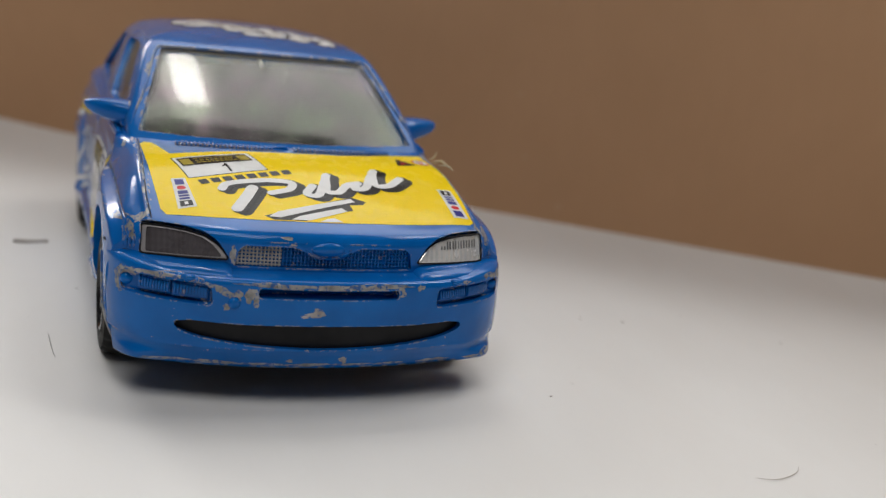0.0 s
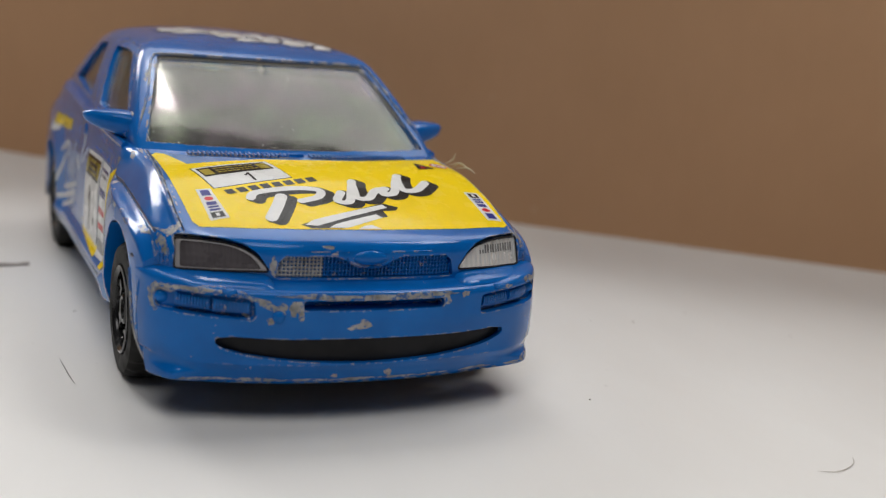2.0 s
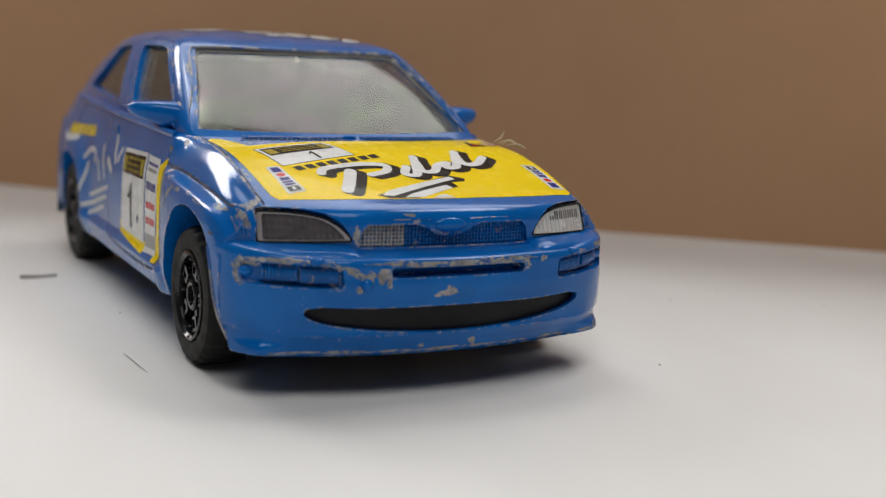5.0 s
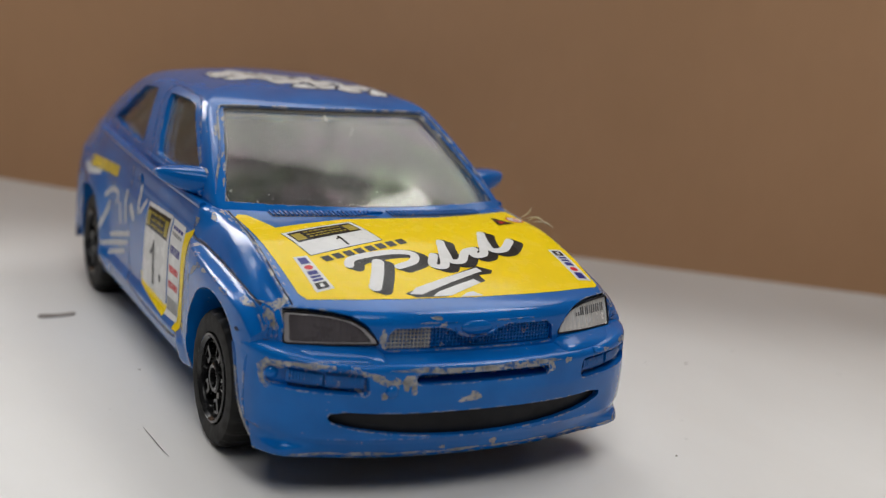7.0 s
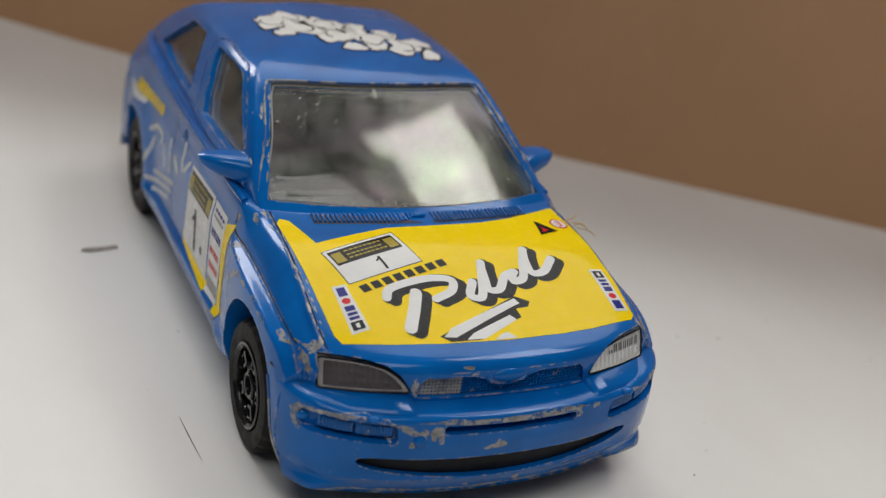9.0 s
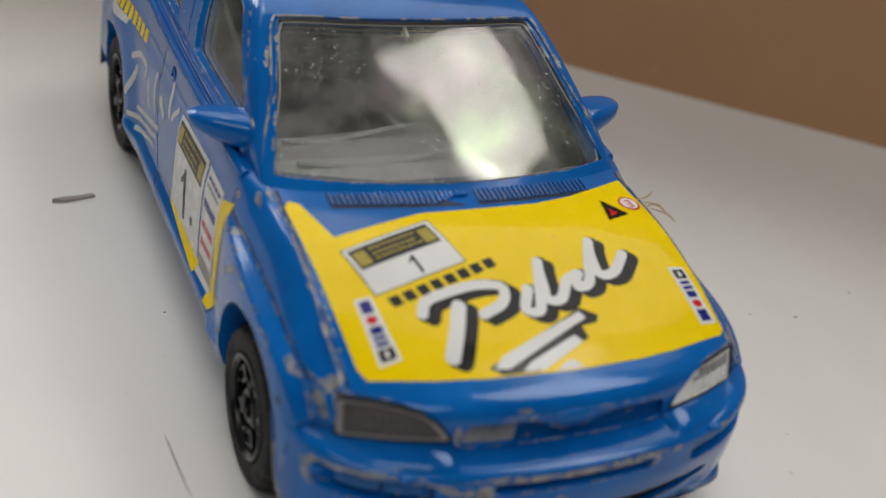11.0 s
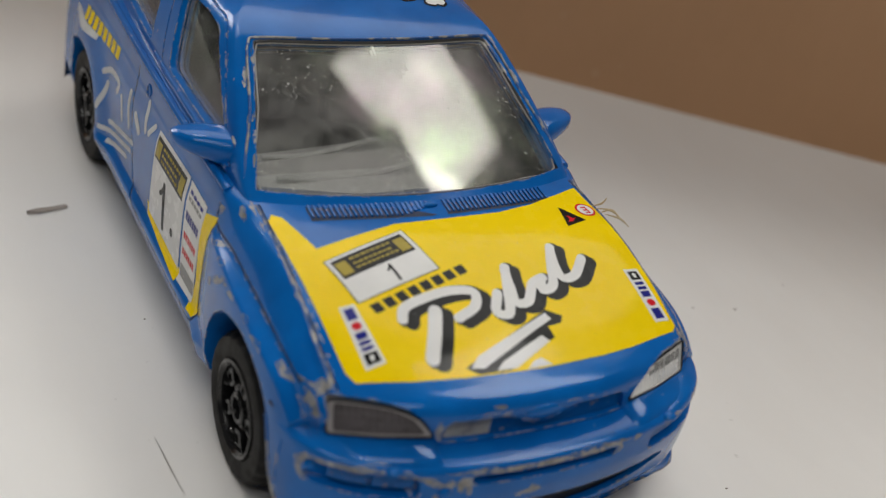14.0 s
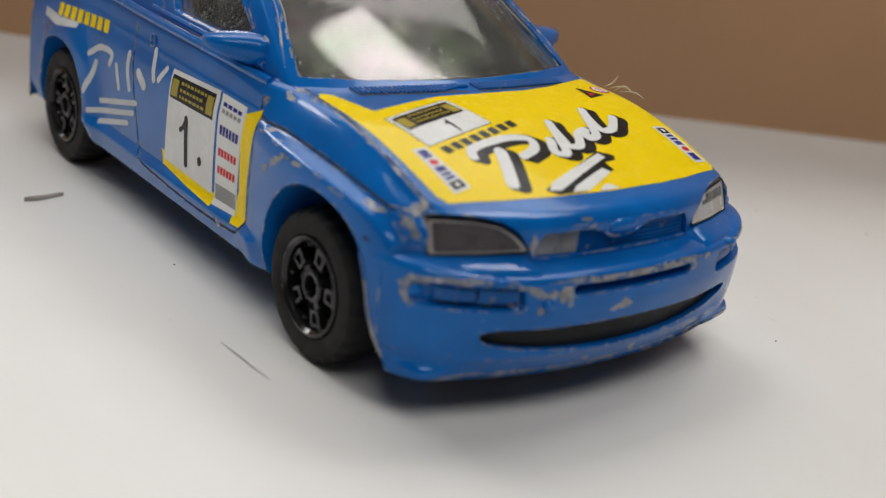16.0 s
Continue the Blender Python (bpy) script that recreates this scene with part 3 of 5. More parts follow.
for s in (1, -1):
    off = 0.0 if s > 0 else -0.45
    gaps.append([drop(s * (x + off), y) for x, y in [(p.x, p.y) for p in along([(17.2, 9.8, 0), (17.4, 5, 0), (17.65, -2, 0), (17.75, -8, 0), (17.6, -11.6, 0)], 7)]])
    gaps.append([press(p.x, p.y, 0, s) for p in along([(12.6, 20.9, 0), (12.2, 19.3, 0), (7, 19.0, 0), (0, 18.5, 0), (-6, 17.9, 0), (-9.4, 17.45, 0)], 7)])
    gaps.append([press(p.x, p.y, 0, s) for p in along([(12.2, 19.6, 0), (11.9, 15, 0), (12.1, 10, 0), (12.9, 7.6, 0), (16, 7.0, 0), (30, 7.1, 0), (36.5, 8.2, 0), (38.2, 12, 0), (39.6, 17, 0), (40.2, 21.5, 0)], 7)])
sunk = []
for g in gaps:
    shell, took = groove(shell, g, 0.15)
    sunk.append(0.10 if took else 0.03)
body = part("body", shell, BLUE, car)
# dark bars laid along the gaps, coloured as the shade inside
for g, depth in zip(gaps, sunk):
    part("gap_shade", tube([p - (p - Vector((0, p.y, 10))).normalized() * depth for p in g], 0.085, 5), LINE, body)

# cabin: roof, pillars and window openings
slope = Vector((0, -0.552, 0.834))
SCREEN_EDGE = [(-16.5, 11.15, 22.95), (-12, 9.75, 22.8), (-6, 8.8, 22.75), (0, 8.5, 22.75), (6, 8.8, 22.75), (12, 9.75, 22.8), (16.5, 11.15, 22.95), (14.7, 18.4, 27.3), (12.95, 25.1, 31.0), (12.3, 25.0, 31.35), (6, 24.3, 31.45), (0, 24.1, 31.45), (-6, 24.3, 31.45), (-12.3, 25.0, 31.35), (-12.95, 25.1, 31.0), (-14.7, 18.4, 27.3)]
REAR_EDGE = [(-13.5, 66, 25.5), (13.5, 66, 25.5), (11, 58, 30.6), (-11, 58, 30.6)]
roof = loft([cab_ring(z) for z in CAB_Z])
cuts = [loft([cab_ring(z, 0.85, 0.0 if z < 30 else 0.55 * (z - 30) / 3.0) for z in [19.9] + CAB_Z[1:16]])]
cuts.append(prism([Vector(p) - slope * 2.2 for p in SCREEN_EDGE], [Vector(p) + slope * 4 for p in SCREEN_EDGE]))
back = Vector((0, 0.62, 0.78))
cuts.append(prism([Vector(p) - back * 3 for p in REAR_EDGE], [Vector(p) + back * 5 for p in REAR_EDGE]))
for s in (1, -1):
    for poly in (DOOR_GLASS, QUARTER_GLASS):
        o = rounded(poly, 0.9, 3)
        cuts.append(side_prism([(p.x, p.y) for p in o], s * 9, s * 24))
roof = carve(roof, cuts)
roof_tree = BVHTree.FromBMesh(roof)
roof_gaps = []
for s in (1, -1):
    line = []
    for p in along([(15.2, 23.3, 0), (28.0, 31.55, 0), (31.5, 31.95, 0), (39.6, 31.8, 0), (40.0, 30.4, 0), (36.4, 23.6, 0)], 7):
        hit, _, _, _ = roof_tree.ray_cast(Vector((60 * s, p.x, p.y)), Vector((-s, 0, 0)))
        if hit:
            line.append(hit)
    roof_gaps.append(line)
for line in roof_gaps:
    roof, _ = groove(roof, line, 0.15)
part("roof", roof, BLUE, car, "blue cast roof and pillars with worn edges")


def glazing(keep, inset, material, name, label):
    bm = loft([cab_ring(z, inset) for z in CAB_Z[:17]], caps=False)
    bmesh.ops.recalc_face_normals(bm, faces=bm.faces[:])
    if sum(f.normal.dot(f.calc_center_median() - Vector((0, 40, 27))) for f in bm.faces) < 0:
        bmesh.ops.reverse_faces(bm, faces=bm.faces[:])
    gone = [f for f in bm.faces if not keep(f.calc_center_median(), f.normal)]
    bmesh.ops.delete(bm, geom=gone, context="FACES")
    bm.normal_update()
    outward = {tuple(round(c, 3) for c in v.co): v.normal.copy() for v in bm.verts}
    inner = bmesh.ops.extrude_face_region(bm, geom=bm.faces[:])
    for v in inner["geom"]:
        if isinstance(v, bmesh.types.BMVert):
            v.co = v.co - outward[tuple(round(c, 3) for c in v.co)] * 0.35
    ob = part(name, bm, material, car, label)
    ob.visible_shadow = False
    return ob


glazing(lambda c, n: n.y < -0.30 and 22.2 < c.z < 31.9 and c.y < 29, 0.50, SCREEN, "windscreen", "scratched, dusty clear plastic windscreen")
for s in (1, -1):
    glazing(lambda c, n: n.x * s > 0.55 and 14 < c.y < 40.4 and 22.5 < c.z < 31.8, 0.60, SIDE, "door_window", "dusty clear plastic door window")
    glazing(lambda c, n: n.x * s > 0.45 and 40.4 < c.y < 63 and 22.5 < c.z < 31.8, 0.60, SIDE, "quarter_window", "dusty clear plastic rear side window")
glazing(lambda c, n: n.y > 0.30 and 23 < c.z < 31.6 and c.y > 50, 0.55, SIDE, "rear_window", "dusty clear plastic rear window")

# dark seal round the windscreen
cab_tree = BVHTree.FromBMesh(loft([cab_ring(z, 0.28) for z in CAB_Z]))


def on_screen(p):
    hit, _, _, _ = cab_tree.ray_cast(Vector(p) + slope * 8, -slope)
    return hit if hit else Vector(p)


ring = [on_screen(v) for v in curve_through(SCREEN_EDGE, 4, closed=True)]
part("windscreen_seal", tube(ring, 0.22, 6, closed=True), SEAL, car, "black rubbed windscreen seal")
centre = Vector((0, 16.5, 27.2))
lip = [on_screen(centre + (v - centre) * 0.978) - slope * 0.08 for v in curve_through(SCREEN_EDGE, 4, closed=True)]
part("windscreen_lip", tube(lip, 0.10, 6, closed=True), DASH, car, "dull grey glued rim inside the windscreen")
part("mirror_stalk", tube([on_screen((-0.5, 24.2, 31.2)) - slope * 0.6, on_screen((-0.5, 23.0, 30.6)) - slope * 0.7], 0.3, 6), PALE, car)
rim = [on_screen(centre + (v - centre) * 1.035) + slope * 0.30 for v in curve_through(SCREEN_EDGE, 4, closed=True)]
rim = [v for v in rim if v.z > 23.3]
start = max(range(len(rim)), key=lambda i: (rim[i] - rim[i - 1]).length)
rim = rim[start:] + rim[:start]
part("frame_edge", tube(rim, 0.13, 6), BEAD, car, "windscreen frame edge rubbed to bare metal")
mirror_edge = [on_screen((x, y, z)) for x, y, z in [(-4.4, 23.3, 30.75), (-4.1, 21.2, 29.6), (3.0, 21.2, 29.6), (3.3, 23.3, 30.75)]]
mirror_edge = [p - slope * 0.45 for p in mirror_edge]
bm = prism([p for p in mirror_edge], [p - slope * 0.5 for p in mirror_edge])
bmesh.ops.bevel(bm, geom=bm.edges[:], offset=0.2, segments=2, affect="EDGES")
part("interior_mirror", bm, MIRROR, car, "clear moulded interior mirror behind the windscreen")


# cabin inside
def cabin():
    floor_pan = box(-16.5, 16.5, 13.6, 65.8, 6.5, 8.1)
    part("cabin_floor", floor_pan, CABIN, car)
    dash = loft([[(x, 13.6, 12), (x, 13.6, 21.4 + 0.5 * math.cos(x * 0.16)), (x, 16.5, 22.6 + 0.5 * math.cos(x * 0.16 + 0.6)), (x, 19.5, 22.2 + 0.4 * math.cos(x * 0.2)), (x, 20.6, 20.6), (x, 19.5, 12)] for x in np.linspace(-16.4, 16.4, 25)])
    part("dashboard", dash, DASH, car, "grey moulded dashboard")
    edge = [v for v in cab_ring(22.5, 1.2) if v.y < 14.5]
    edge.sort(key=lambda v: v.x)
    shelf = prism([(v.x, v.y, 22.30) for v in edge], [(v.x, v.y, 22.62 + 0.12 * math.cos(v.x * 0.5)) for v in edge])
    part("dash_shelf", shelf, PALE, car, "grey moulded shelf under the windscreen")
    for y, z, a, ph in ((12.9, 22.75, 0.35, 0.6), (17.4, 23.1, 0.45, 2.2)):
        ridge = [Vector((x, y + 0.3 * math.cos(x * 0.3), z + a * math.sin(0.34 * x + ph) + 0.5 * math.exp(-((x - 2) / 4.0) ** 2))) for x in np.linspace(-14, 14, 33)]
        part("dash_ridge", tube(ridge, 0.28, 6), PALE, car, "pale moulded ridge on the dashboard")
    for x in (-8, 8):
        seat = box(x - 4.6, x + 4.6, 30, 41, 8.1, 13.5, 1.0)
        part("seat", seat, CABIN, car)
        prof = [(40, 12.5), (43.4, 12.5), (46.0, 22.0), (46.2, 25.6), (44.8, 26.0), (43.6, 22.2)]
        bm = prism([(x - 4.4, y, z) for y, z in prof], [(x + 4.4, y, z) for y, z in prof])
        bmesh.ops.bevel(bm, geom=bm.edges[:], offset=0.6, segments=2, affect="EDGES")
        part("seat_back", bm, CABIN, car)
    wheel = [Vector((8 + 3.6 * math.cos(a), 22.6 + 1.0 * math.sin(a), 20.0 + 3.2 * math.sin(a))) for a in np.linspace(0, 2 * math.pi, 28, endpoint=False)]
    part("steering_wheel", tube(wheel, 0.4, 6, closed=True), CABIN, car)


cabin()

for s in (1, -1):
    rail = along([(s * 18.55, 12.8, 22.05), (s * 18.95, 20, 22.35), (s * 19.15, 40, 22.7), (s * 18.9, 60, 23.2)], 10)
    part("belt_moulding", tube(rail, 0.46, 8), WHOLE_BLUE, car, "rounded ridge along the waist")
    rail = along([(s * 18.0, 15.2, 23.0), (s * 18.2, 22, 23.25), (s * 18.25, 34, 23.45), (s * 18.1, 39, 23.55)], 10)
    part("door_sill_moulding", tube(rail, 0.34, 8), WHOLE_BLUE, car, "rounded ridge under the door window")

for s in (1, -1):
    off = 0.0 if s > 0 else -0.42
    crest = [drop(s * (x + off), y, -0.03) for x, y in ((17.42, 9.8), (17.55, 6), (17.75, 1), (17.9, -4), (17.98, -8), (17.85, -11.4))]
    part("wing_edge", tube(along(crest, 5), 0.10, 6), BEAD, car, "wing edge beside the bonnet rubbed to bare metal")

# ---- front bumper: an outline swept round the nose ----
BUMPER_PLAN = [(0, -19.35), (4, -19.2), (8, -18.75), (12, -17.95), (15, -17.0), (17.4, -15.85), (19.35, -14.2), (20.65, -12.2), (21.3, -9.9), (21.5, -7.6)]
half_plan = curve_through([(x, y, 0) for x, y in BUMPER_PLAN], 6)
plan = [Vector((-v.x, v.y, 0)) for v in half_plan[:0:-1]] + half_plan


def plan_frames():
    out = []
    for i, p in enumerate(plan):
        d = (plan[min(i + 1, len(plan) - 1)] - plan[max(i - 1, 0)]).normalized()
        out.append((p, Vector((d.y, -d.x, 0))))
    return out


FRAMES = plan_frames()


def bumper_at(x, d=0.0):
    """The plan point of the bumper at x, d in front of its face."""
    for (p, n), (q, m) in zip(FRAMES, FRAMES[1:]):
        if p.x <= x <= q.x:
            t = (x - p.x) / (q.x - p.x)
            return p.lerp(q, t) + n.lerp(m, t).normalized() * d
    return FRAMES[0][0].copy() if x < 0 else FRAMES[-1][0].copy()


BUMPER_PROFILE = [(-3.0, 4.5), (-0.3, 4.35), (0.30, 4.4), (0.55, 4.65), (0.50, 5.0), (0.25, 5.35), (-0.2, 5.6), (-0.45, 6.0), (-0.30, 6.4), (-0.05, 6.9), (0.08, 9.0), (0.05, 10.6), (-0.08, 11.6), (-0.15, 12.6), (-0.18, 13.2), (-0.38, 13.55), (-0.95, 13.75), (-1.9, 13.9), (-3.4, 14.1), (-3.4, 9)]


def bumper_profile(side):
    """Under the lower opening the middle falls back; towards the ends the lip stands out."""
    pts = []
    for d, z in BUMPER_PROFILE[:-1]:
        if 4.38 < z < 6.6 and d > -2:
            d = d * side + (1 - side) * (0.18 - 0.52 * (6.45 - z) if z > 4.7 else -0.62)
        pts.append((d, z, 0))
    return curve_through(pts, 2) + [Vector((-3.4, 9, 0))]


rings = []
for p, n in FRAMES:
    side = min(1, max(0, (abs(p.x) - 14) / 7))
    k = min(1, max(0, (abs(p.x) - 15) / 5))
    prof = bumper_profile(0.1 + 0.9 * k * k * (3 - 2 * k))
    # the top edge climbs to the wheel arch
    e = min(1, max(0, (abs(p.x) - 18.8) / 2.0))
    for v in prof:
        if v.y < 6.9 and v.x > -2:
            v.x += e * (-0.40 - v.x)
    # the lower half of the face leans back, least at the corners
    lean = 0.17 * (1 - min(1, max(0, (abs(p.x) - 14) / 6 if p.x > 0 else (abs(p.x) - 16) / 9)))
    for v in prof:
        if v.y < 11 and v.x > -2.5:
            v.x -= lean * (11 - v.y)
    rings.append([p + n * (v.x * (1 - 0.25 * side)) + Vector((0, 0, v.y + side * 0.9 * max(0, (v.y - 11) / 3))) for v in prof])
bumper = loft(rings)
BUMPER_ARCH = [(y - 0.3 if y < -8 else y, z) for y, z in FRONT_ARCH]
LOWER = smooth_outline([(-14.7, 9.05), (-14.9, 8.5), (-13.6, 7.75), (-9, 6.95), (-4, 6.6), (0, 6.5), (4, 6.6), (9, 6.95), (13.6, 7.75), (14.9, 8.5), (14.7, 9.05), (9, 9.1), (0, 9.15), (-9, 9.1)], 3)
SLOT = [(p.x, p.y) for p in rounded([(-7.2, 11.95), (7.2, 11.95), (7.2, 12.9), (-7.2, 12.9)], 0.4, 3)]
cutters = [prism([(x, -26, z) for x, z in LOWER], [(x, -10, z) for x, z in LOWER])]
cutters.append(prism([(x, -26, z) for x, z in SLOT], [(x, bumper_at(x, -1.9).y, z) for x, z in SLOT]))
for s in (1, -1):
    fog = [(p.x, p.y) for p in rounded([(s * 11.5, 10.95), (s * 19.9, 11.25), (s * 19.9, 13.3), (s * 11.7, 12.95)], 0.6, 3)]
    cutters.append(prism([(x, -26, z) for x, z in fog], [(x, bumper_at(x, -1.0).y, z) for x, z in fog]))
    cutters.append(side_prism(BUMPER_ARCH, s * 12.5, s * 26))
bumper = carve(bumper, cutters)
bumper_tree = BVHTree.FromBMesh(bumper)
bumper_ob = part("front_bumper", bumper, BLUE, car, "blue bumper with splitter lip, chipped to bare metal")


def on_bumper(x, z, lift=0.0):
    p, n, _, _ = bumper_tree.ray_cast(Vector((x, -60, z)), Vector((0, 1, 0)))
    return p + n * lift if p else Vector((x, -18, z))


def swept(x0, x1, prof, steps):
    """A closed outline (d, z) carried along the bumper between two x."""
    rings = []
    for x in np.linspace(x0, x1, steps):
        p = bumper_at(x)
        n = (bumper_at(x, 1.0) - p)
        rings.append([p + n * d + Vector((0, 0, z)) for d, z in prof])
    return loft(rings)


part("lower_grille", swept(-16, 16, [(-1.45, 6.2), (-0.95, 9.5), (-1.6, 9.5), (-2.0, 6.2)], 41), BLACK, bumper_ob, "matt black mesh insert")
for s in (1, -1):
    for a, b in ((12.2, 15.4), (15.8, 18.7)):
        rise = 0.045 * (a - 12)
        back_plate = swept(min(s * a, s * b) - 0.1, max(s * a, s * b) + 0.1, [(-1.1, 11.3 + rise), (-1.1, 12.85 + rise), (-0.72, 12.75 + rise), (-0.72, 11.4 + rise)], 9)
        lamp = part("fog_lamp", back_plate, WHOLE_BLUE, bumper_ob, "blue-painted ribbed fog lamp")
        n = 11
        for k in range(n):
            x0 = a + (b - a) * k / n
            x1 = a + (b - a) * (k + 0.72) / n
            rise = 0.045 * (x0 - 12)
            part("rib", swept(min(s * x0, s * x1), max(s * x0, s * x1), [(-0.95, 11.45 + rise), (-0.95, 12.7 + rise), (-0.50, 12.55 + rise), (-0.38, 12.0 + rise), (-0.45, 11.6 + rise)], 3), WHOLE_BLUE, lamp)


def dome(c, rx, ry, rz, u=14, v=9):
    bm = bmesh.new()
    bmesh.ops.create_uvsphere(bm, u_segments=u, v_segments=v, radius=1.0)
    for w in bm.verts:
        w.co = Vector((c[0] + w.co.x * rx, c[1] + w.co.y * ry, c[2] + w.co.z * rz))
    return bm


for s in (1, -1):
    edge = []
    for z in (5.3, 7.0, 9.0, 11.0, 12.6, 13.6):
        last = None
        for y in np.arange(-13.0, -7.0, 0.04):
            hits = [t.ray_cast(Vector((60 * s, y, z)), Vector((-s, 0, 0)))[0] for t in (bumper_tree, shell_tree)]
            hits = [h for h in hits if h and abs(h.x) > 19]
            if hits:
                last = max(hits, key=lambda h: abs(h.x))
            elif last:
                break
        if last:
            edge.append(last)
    part("bumper_end_edge", tube(along(edge, 5), 0.16, 6), BEAD, bumper_ob, "bumper end rubbed to bare metal at the wheel arch")
for s in (1, -1):
    p = on_bumper(s * 19.3, 12.2)
    part("corner_ball", dome(p + Vector((-0.1 * s, 0.25, 0)), 0.85, 0.6, 0.7), BLUE, bumper_ob, "blue-painted round lamp in the bumper corner")
p = on_bumper(-9.5, 11.35)
part("towing_eye", dome(p, 0.62, 0.45, 0.62), BLUE, bumper_ob)
for s in (1, -1):
    p = on_bumper(s * 13.9, 13.35)
    part("washer_jet", dome(p + Vector((0, 0.1, 0.15)), 0.75, 0.6, 0.38), BLUE, bumper_ob)

ring = [press(36 + 0.62 * math.cos(a), 20.6 + 0.62 * math.sin(a), 0.02) for a in np.linspace(0, 2 * math.pi, 20, endpoint=False)]
part("door_lock", tube(ring, 0.14, 5, closed=True), BLUE, car)
ring = [press(36 + 0.62 * math.cos(a), 20.6 + 0.62 * math.sin(a), 0.02, 1) for a in np.linspace(0, 2 * math.pi, 20, endpoint=False)]
part("door_lock", tube(ring, 0.14, 5, closed=True), BLUE, car)

# ---- nose: grille, badge and headlamps ----
for name, x0, x1, mat, words in (("grille", -4.6, 8.9, WHOLE_BLUE, "fine cast grille mesh, painted blue"), ("worn_grille_end", -8.9, -4.6, SILVER, "grille mesh rubbed to bright bare metal")):
    bm = bmesh.new()
    for k in range(6):
        z = 14.55 + 0.37 * k
        path = [Vector((x, front_y(x) + 0.55, z)) for x in np.linspace(max(x0, -9.0 if k < 4 else -8.5), min(x1, 9.0 if k < 4 else 8.5), 25)]
        add_to(bm, tube(path, 0.10, 4))
    for k in range(49):
        x = -8.9 + 17.8 * k / 48
        if x0 <= x < x1 + 0.01:
            top = 16.5 if abs(x) > 3.2 else 15.7 + 0.25 * abs(x)
            add_to(bm, tube([Vector((x, front_y(x) + 0.52, 14.4)), Vector((x, front_y(x) + 0.55, top))], 0.10, 4))
    part(name, bm, mat, car, words)
badge = dome((0, -16.25, 16.35), 1.75, 0.42, 0.72, 24, 12)
part("badge", badge, BLUE, car, "plain oval badge")
bm = bmesh.new()
add_to(bm, tube([Vector((2.3 * math.cos(a), -16.22, 16.45 + 1.0 * math.sin(a))) for a in np.linspace(math.pi, 2 * math.pi, 15)], 0.16, 5))
for s in (1, -1):
    add_to(bm, tube([face(s * x, 16.95, -0.02) for x in (2.2, 3.6, 5, 6.6)], 0.09, 5))
part("badge_surround", bm, BLUE, car)


def headlamp(s, dark):
    shape = [(p.x, p.y) for p in rounded([(s * x, z) for x, z in HEADLAMP], 0.35, 3)]
    cx, cz = s * 14.6, 16.0

    def inset(k):
        return [(cx + (x - cx) * k, cz + (z - cz) * k) for x, z in shape]

    lamp = new("headlamp")
    lamp.parent = car
    tagged(lamp, "dull grey headlamp with its reflector gone dark" if dark else "clear ribbed headlamp with silvered reflector")
    outer, inner = inset(0.97), inset(0.86 if dark else 0.93)
    rings = [[Vector((x, front_y(x) + lamp_lean(z) + d, z)) for x, z in o] for o, d in ((outer, 0.9), (outer, 0.18), (inner, 0.10), (inner, 0.9))]
    rings.append(rings[0])
    bm = loft(rings, caps=False)
    bmesh.ops.remove_doubles(bm, verts=bm.verts[:], dist=1e-5)
    part("lamp_rim", bm, LAMP_RIM if dark else LAMP_CLEAR, lamp)
    bm = sheet([inset(0.88 if dark else 0.95)], 0.22)
    for v in bm.verts:
        x, z = v.co.x, v.co.y
        ribs = 0.06 * math.sin(x * (11.5 if dark else 10.0)) + (0.02 * math.sin(z * 9.0) if dark else 0.0)
        v.co = Vector((x, front_y(x) + lamp_lean(z) + 0.30 + ribs - (0.0 if dark else 0.05), z))
    part("lens", bm, LAMP_DARK if dark else LAMP_CLEAR, lamp, sharp=180)
    if not dark:
        # comb of dark flutes in the upper half
        for k in range(13):
            x = s * (12.9 + 0.36 * k)
            z1 = 16.95 if abs(x) > 13.4 else 16.5
            bm = tube([Vector((x, front_y(x) + lamp_lean(z) + 0.20, z)) for z in (16.15, z1)], 0.085, 5)
            part("flute", bm, FLUTE, lamp)
    outline = [Vector((x, front_y(x) + lamp_lean(z) + 0.12, z)) for x, z in inset(1.0)]
    part("lamp_gap", tube(outline, 0.10, 5, closed=True), BLACK, lamp)


def lamp_sill(s):
    """The raised block of the nose under a headlamp, down to the bumper's edge."""
    rings = []
    for x, low in ((9.35, 0.75), (9.7, 0.3), (10.3, 0.05), (12, 0.0), (14, 0.0), (16, 0.0), (17.6, 0.05), (18.3, 0.25), (18.8, 0.7)):
        y = front_y(x)
        prof = [(0.6, 13.1), (0.6, 14.75), (-0.30, 14.66), (-0.75, 14.52), (-1.7, 14.22), (-2.15, 13.98), (-2.4, 13.6), (-2.4, 13.1)]
        rings.append([Vector((s * x, y + d, max(13.1, z - low) if z > 13.1 else z)) for d, z in prof])
    part("lamp_sill", loft(rings), BLUE, car, "raised blue block under the headlamp")


lamp_sill(1)
lamp_sill(-1)
headlamp(-1, True)
headlamp(1, False)

for s in (1, -1):
    seam = along([(s * 18.3, -12.55, 14.5), (s * 19.6, -11.3, 14.62), (s * 20.7, -9.6, 14.8), (s * 21.25, -8.2, 14.95)], 6)
    part("wing_seam", tube(seam, 0.17, 6), LINE, car, "dark seam between wing and bumper")

# corner lamps: ribs in the paint beside each headlamp
for s in (1, -1):
    bm = bmesh.new()
    for k in range(4):
        x = s * (18.65 + 0.33 * k)
        pts = [face(x, z, 0.0) for z in (15.0, 15.8, 16.6)]
        add_to(bm, tube(pts, 0.13, 5))
    part("corner_lamp", bm, BLUE, car)

